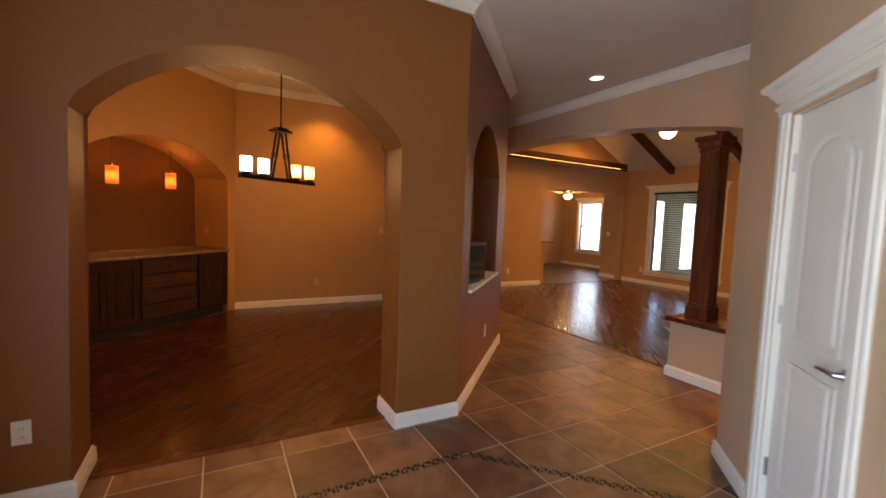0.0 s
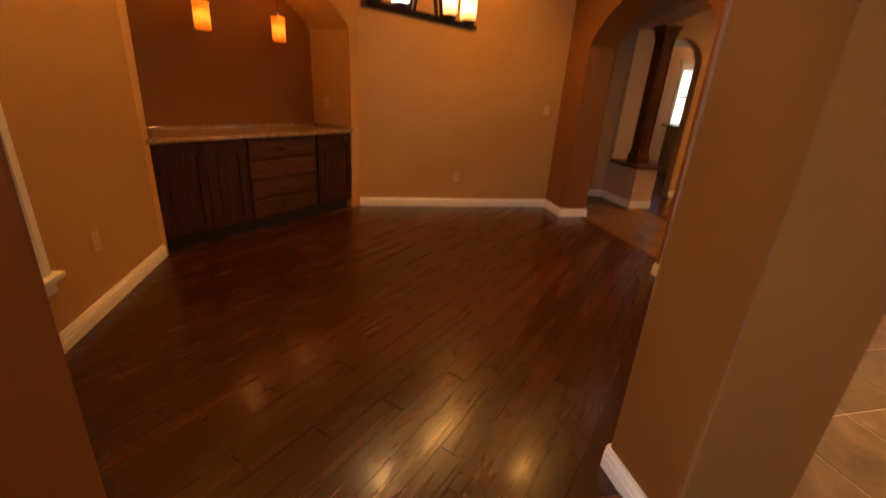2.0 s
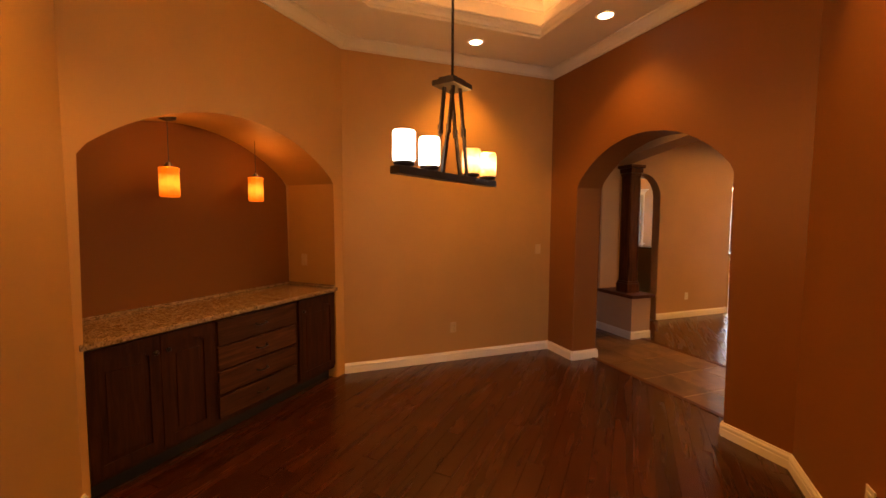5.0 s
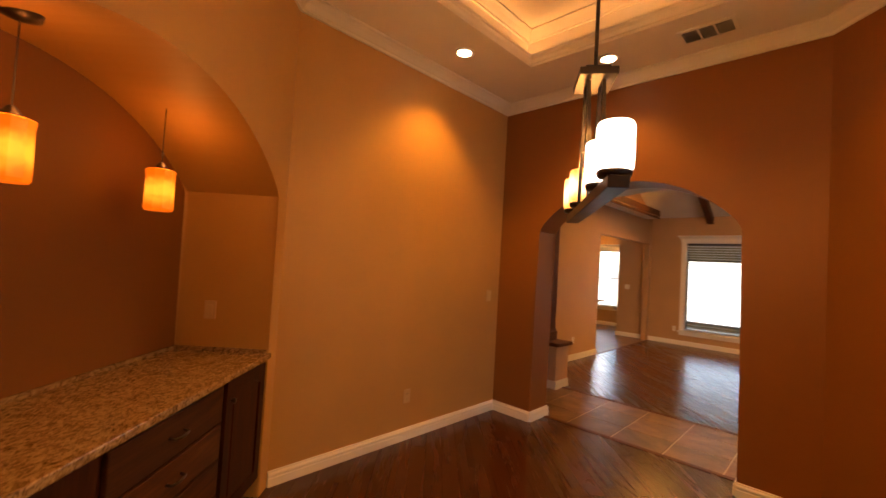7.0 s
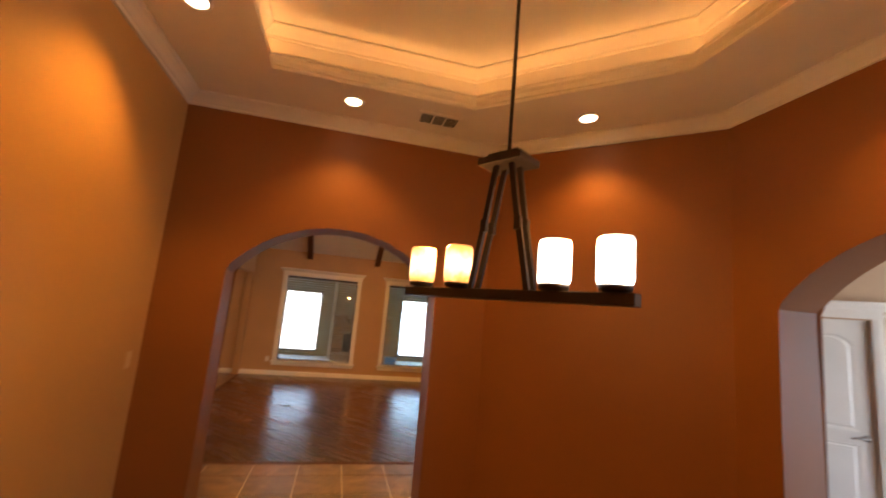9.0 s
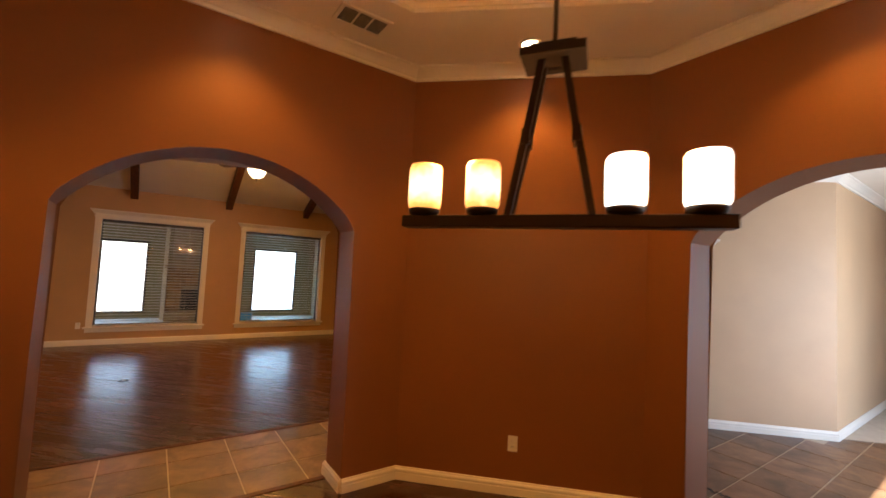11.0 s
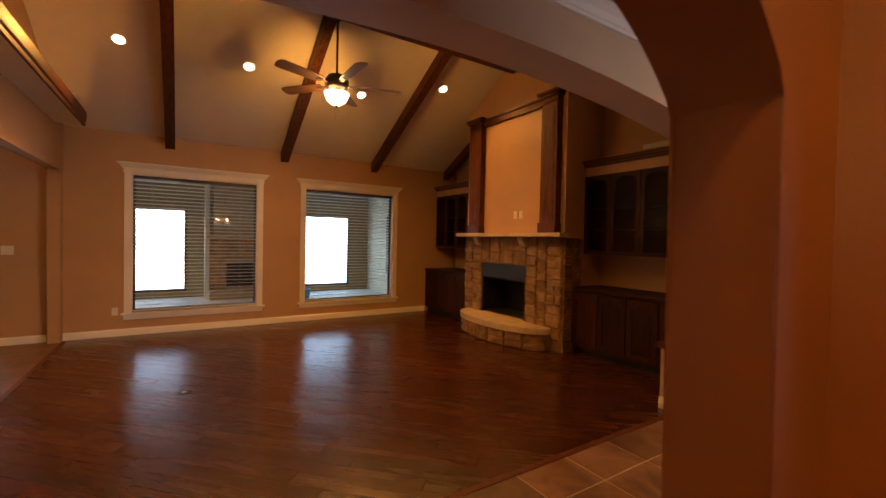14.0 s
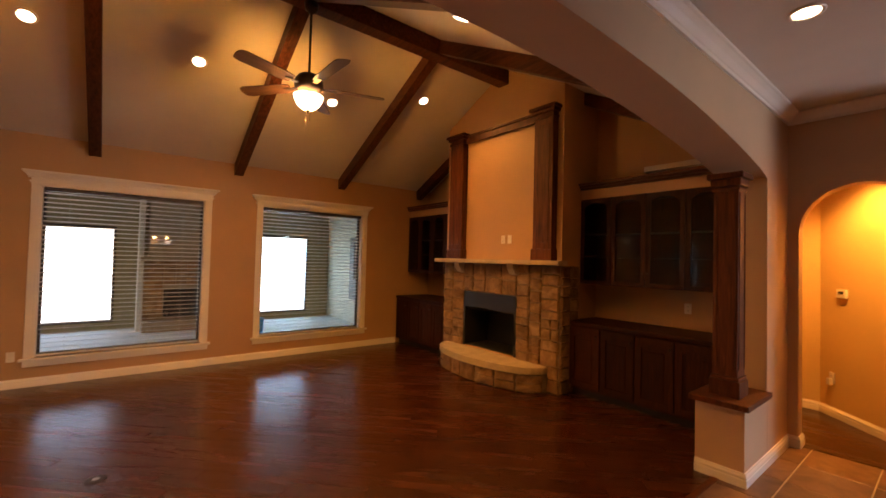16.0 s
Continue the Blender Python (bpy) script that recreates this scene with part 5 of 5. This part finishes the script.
pf = thing("patio_fireplace", (12.2, 1.65, -0.04), "grey-tan stone patio fireplace with a raised hearth", "fireplace")
part("core", boxm((-0.45, -0.95, 0.0), (-0.003, 0.98, 1.45)), M["pale_mortar"], pf)
part("firebox", boxm((-0.475, -0.35, 0.26), (-0.44, 0.62, 0.86)), M["black"], pf, "black firebox opening")
part("mantel", boxm((-0.62, -1.02, 1.45), (-0.003, 1.05, 1.53), 0.01), M["hearth"], pf, "pale stone mantel")
part("hearth", boxm((-0.85, -0.95, 0.0), (-0.45, 1.0, 0.2), 0.015), M["hearth"], pf, "pale stone hearth")
part("corner_post", boxm((-0.5, 0.99, 0.0), (-0.003, 1.08, 2.75)), M["trim"], pf, "pale corner post")
part("chimney", boxm((-0.40, -0.8, 1.53), (-0.003, 0.9, 2.76)), M["pale_mortar"], pf)
rng2 = random.Random(9)


def pstone(x, z, w, h):
    if not (-0.36 < x < 0.63 and 0.24 < z < 0.88):
        stone_block(pf, (-0.45, x, z), (0, 1, 0), (-1, 0, 0), w, h, 0.03, rng2, "pale_stone")


stone_field(pf, -0.95, 0.98, 0.2, 1.45, pstone, rng2, 0.14, 0.22)
bn = thing("storage_bin", (10.0, 0.85, -0.04), "blue plastic storage bin on the patio", "bin")
part("tub", lathe_m([(0.14, 0.0), (0.15, 0.02), (0.17, 0.34), (0.18, 0.35), (0.165, 0.35), (0.14, 0.03)], 20), plain("blue_plastic", (0.04, 0.34, 0.75), 0.35), bn, "", True)
fnc = thing("fence", (16.5, 0, -0.25), "weathered wooden privacy fence along the yard", "fence")
fm = mesh_of(boxm((-0.012, -0.068, 0.05), (0.012, 0.068, 1.85), 0.004), M["fence"])
for k in range(110):
    o = new("board", fm)
    o.parent = fnc
    o.location = (random.uniform(-0.004, 0.004), -7.0 + k * 0.145, random.uniform(-0.02, 0.02))
for z in (0.4, 1.4):
    part("rail", boxm((0.014, -7.1, z), (0.05, 9.0, z + 0.09)), M["fence"], fnc)

# ---- floor pieces ----


def clip(poly, a, b, c):
    """Keeps the part of a polygon where a x + b y <= c."""
    out = []
    for i, p in enumerate(poly):
        q = poly[(i + 1) % len(poly)]
        fp_, fq = a * p[0] + b * p[1] - c, a * q[0] + b * q[1] - c
        if fp_ <= 0:
            out.append(p)
        if fp_ * fq < 0:
            k = fp_ / (fp_ - fq)
            out.append((p[0] + (q[0] - p[0]) * k, p[1] + (q[1] - p[1]) * k))
    return out


def piece(parent, name, poly, centre, rz, z0, z1, inset, material):
    """A flat piece with eased top edges, its mesh in a frame turned by rz about its centre."""
    ca, sa = math.cos(-rz), math.sin(-rz)
    loc = [((x - centre[0]) * ca - (y - centre[1]) * sa, (x - centre[0]) * sa + (y - centre[1]) * ca) for x, y in poly]
    gx, gy = sum(p[0] for p in loc) / len(loc), sum(p[1] for p in loc) / len(loc)
    n = len(loc)
    verts, faces = [], []
    for z, k in ((z0, 0.0), (z1 - 0.0015, 0.0), (z1, inset)):
        for x, y in loc:
            d = max(1e-6, math.hypot(x - gx, y - gy))
            verts.append((x - (x - gx) / d * k, y - (y - gy) / d * k, z))
    for r in (0, n):
        for i in range(n):
            j = (i + 1) % n
            faces.append((r + i, r + j, r + n + j, r + n + i))
    faces.append(tuple(range(2 * n, 3 * n)))
    me = bpy.data.meshes.new("piece")
    me.from_pydata(verts, [], faces)
    me.materials.append(material)
    o = new(name, me)
    o.parent = parent
    o.matrix_basis = pose(centre[0], centre[1], 0, 0, 0, math.degrees(rz))
    return o


def area_of(p):
    return abs(sum(p[i][0] * p[(i + 1) % len(p)][1] - p[(i + 1) % len(p)][0] * p[i][1] for i in range(len(p)))) / 2


def planks(parent, planes, bounds, width, rng, lo=0.7, hi=1.5, rz=math.pi / 4):
    ca, sa = math.cos(rz), math.sin(rz)
    x0, x1, y0, y1 = bounds
    us = [x * ca + y * sa for x in (x0, x1) for y in (y0, y1)]
    vs = [-x * sa + y * ca for x in (x0, x1) for y in (y0, y1)]
    v = min(vs)
    while v < max(vs):
        u = min(us) - rng.uniform(0, 1.0)
        while u < max(us):
            l = rng.uniform(lo, hi)
            g = 0.001
            r = [(u + g, v + g), (u + l - g, v + g), (u + l - g, v + width - g), (u + g, v + width - g)]
            poly = [(a * ca - b * sa, a * sa + b * ca) for a, b in r]
            cu, cv = u + l / 2, v + width / 2
            for pl in planes:
                poly = clip(poly, *pl)
                if len(poly) < 3:
                    break
            if len(poly) >= 3 and area_of(poly) > 0.002:
                piece(parent, "plank", poly, (cu * ca - cv * sa, cu * sa + cv * ca), rz, -0.004, rng.uniform(-0.0003, 0.0003), 0.0016, M["plank"])
            u += l
        v += width


rng3 = random.Random(11)
planks(bpy.data.objects["floor_dining"], [(1, 0, 1.04), (0, -1, 0.18), (1, -1, -0.25), (-1, 1, 5.75), (-1, 0, 3.4), (0, 1, 4.0)], (-3.4, 1.04, -0.2, 4.0), 0.127, rng3, 0.9, 1.7)
planks(bpy.data.objects["floor_living"], [(-1, 0, -2.24), (1, 0, 7.82), (0, -1, 1.88), (0, 1, 4.54)], (2.24, 7.82, -1.88, 4.54), 0.127, rng3, 0.9, 1.7)
for nm, a, b in (("trim_threshold_living", (2.22, -0.47), (2.22, 3.86)), ("trim_threshold_arch", (1.05, 1.735), (1.05, 3.459)), ("trim_threshold_entry", (-2.55, -0.19), (-0.83, -0.19)), ("trim_threshold_kitchen", (4.86, 4.55), (7.67, 4.55))):
    bm = bmesh.new()
    bar(bm, (*a, 0.001), (*b, 0.001), 0.045, 0.01)
    tagged(part(nm, bm, M["post"]), "stained wood threshold strip", "threshold", kind="structure")

ft = bpy.data.objects["floor_tile_bed"]
PX, PY = 0.43, 0.452
for i in range(-8, 6):
    for j in range(-14, 12):
        xa, ya = 0.16 + i * PX, -0.40 + j * PY
        if xa + PX < -3.05 or ya > 4.6:
            continue
        g = 0.005
        quad = [(xa + g, ya + g), (xa + PX - g, ya + g), (xa + PX - g, ya + PY - g), (xa + g, ya + PY - g)]
        planes = [(1, 0, 2.196), (0, 1, 4.57), (1, -1, 2.62) if xa < 0.5 else (0, -1, 1.75), (-1, 1, 0.2) if ya < 1.2 and xa > -0.45 else (0, 1, 4.57)]
        cxm, cym = xa + PX / 2, ya + PY / 2
        if cym < 1.15:
            if cxm < -0.4:
                planes += [(0, 1, -0.214)]
        else:
            planes += [(-1, 0, -1.075)]
        if cym < -3.3:
            planes += [(1, 0, -0.85)]
        poly = quad
        for pl in planes:
            poly = clip(poly, *pl)
            if len(poly) < 3:
                break
        if len(poly) >= 3 and area_of(poly) > 0.004 and ya > -6.4:
            piece(ft, "tile", poly, (cxm, cym), 0.0, -0.004, random.uniform(-0.0006, 0.0006), 0.004, M["tile"])
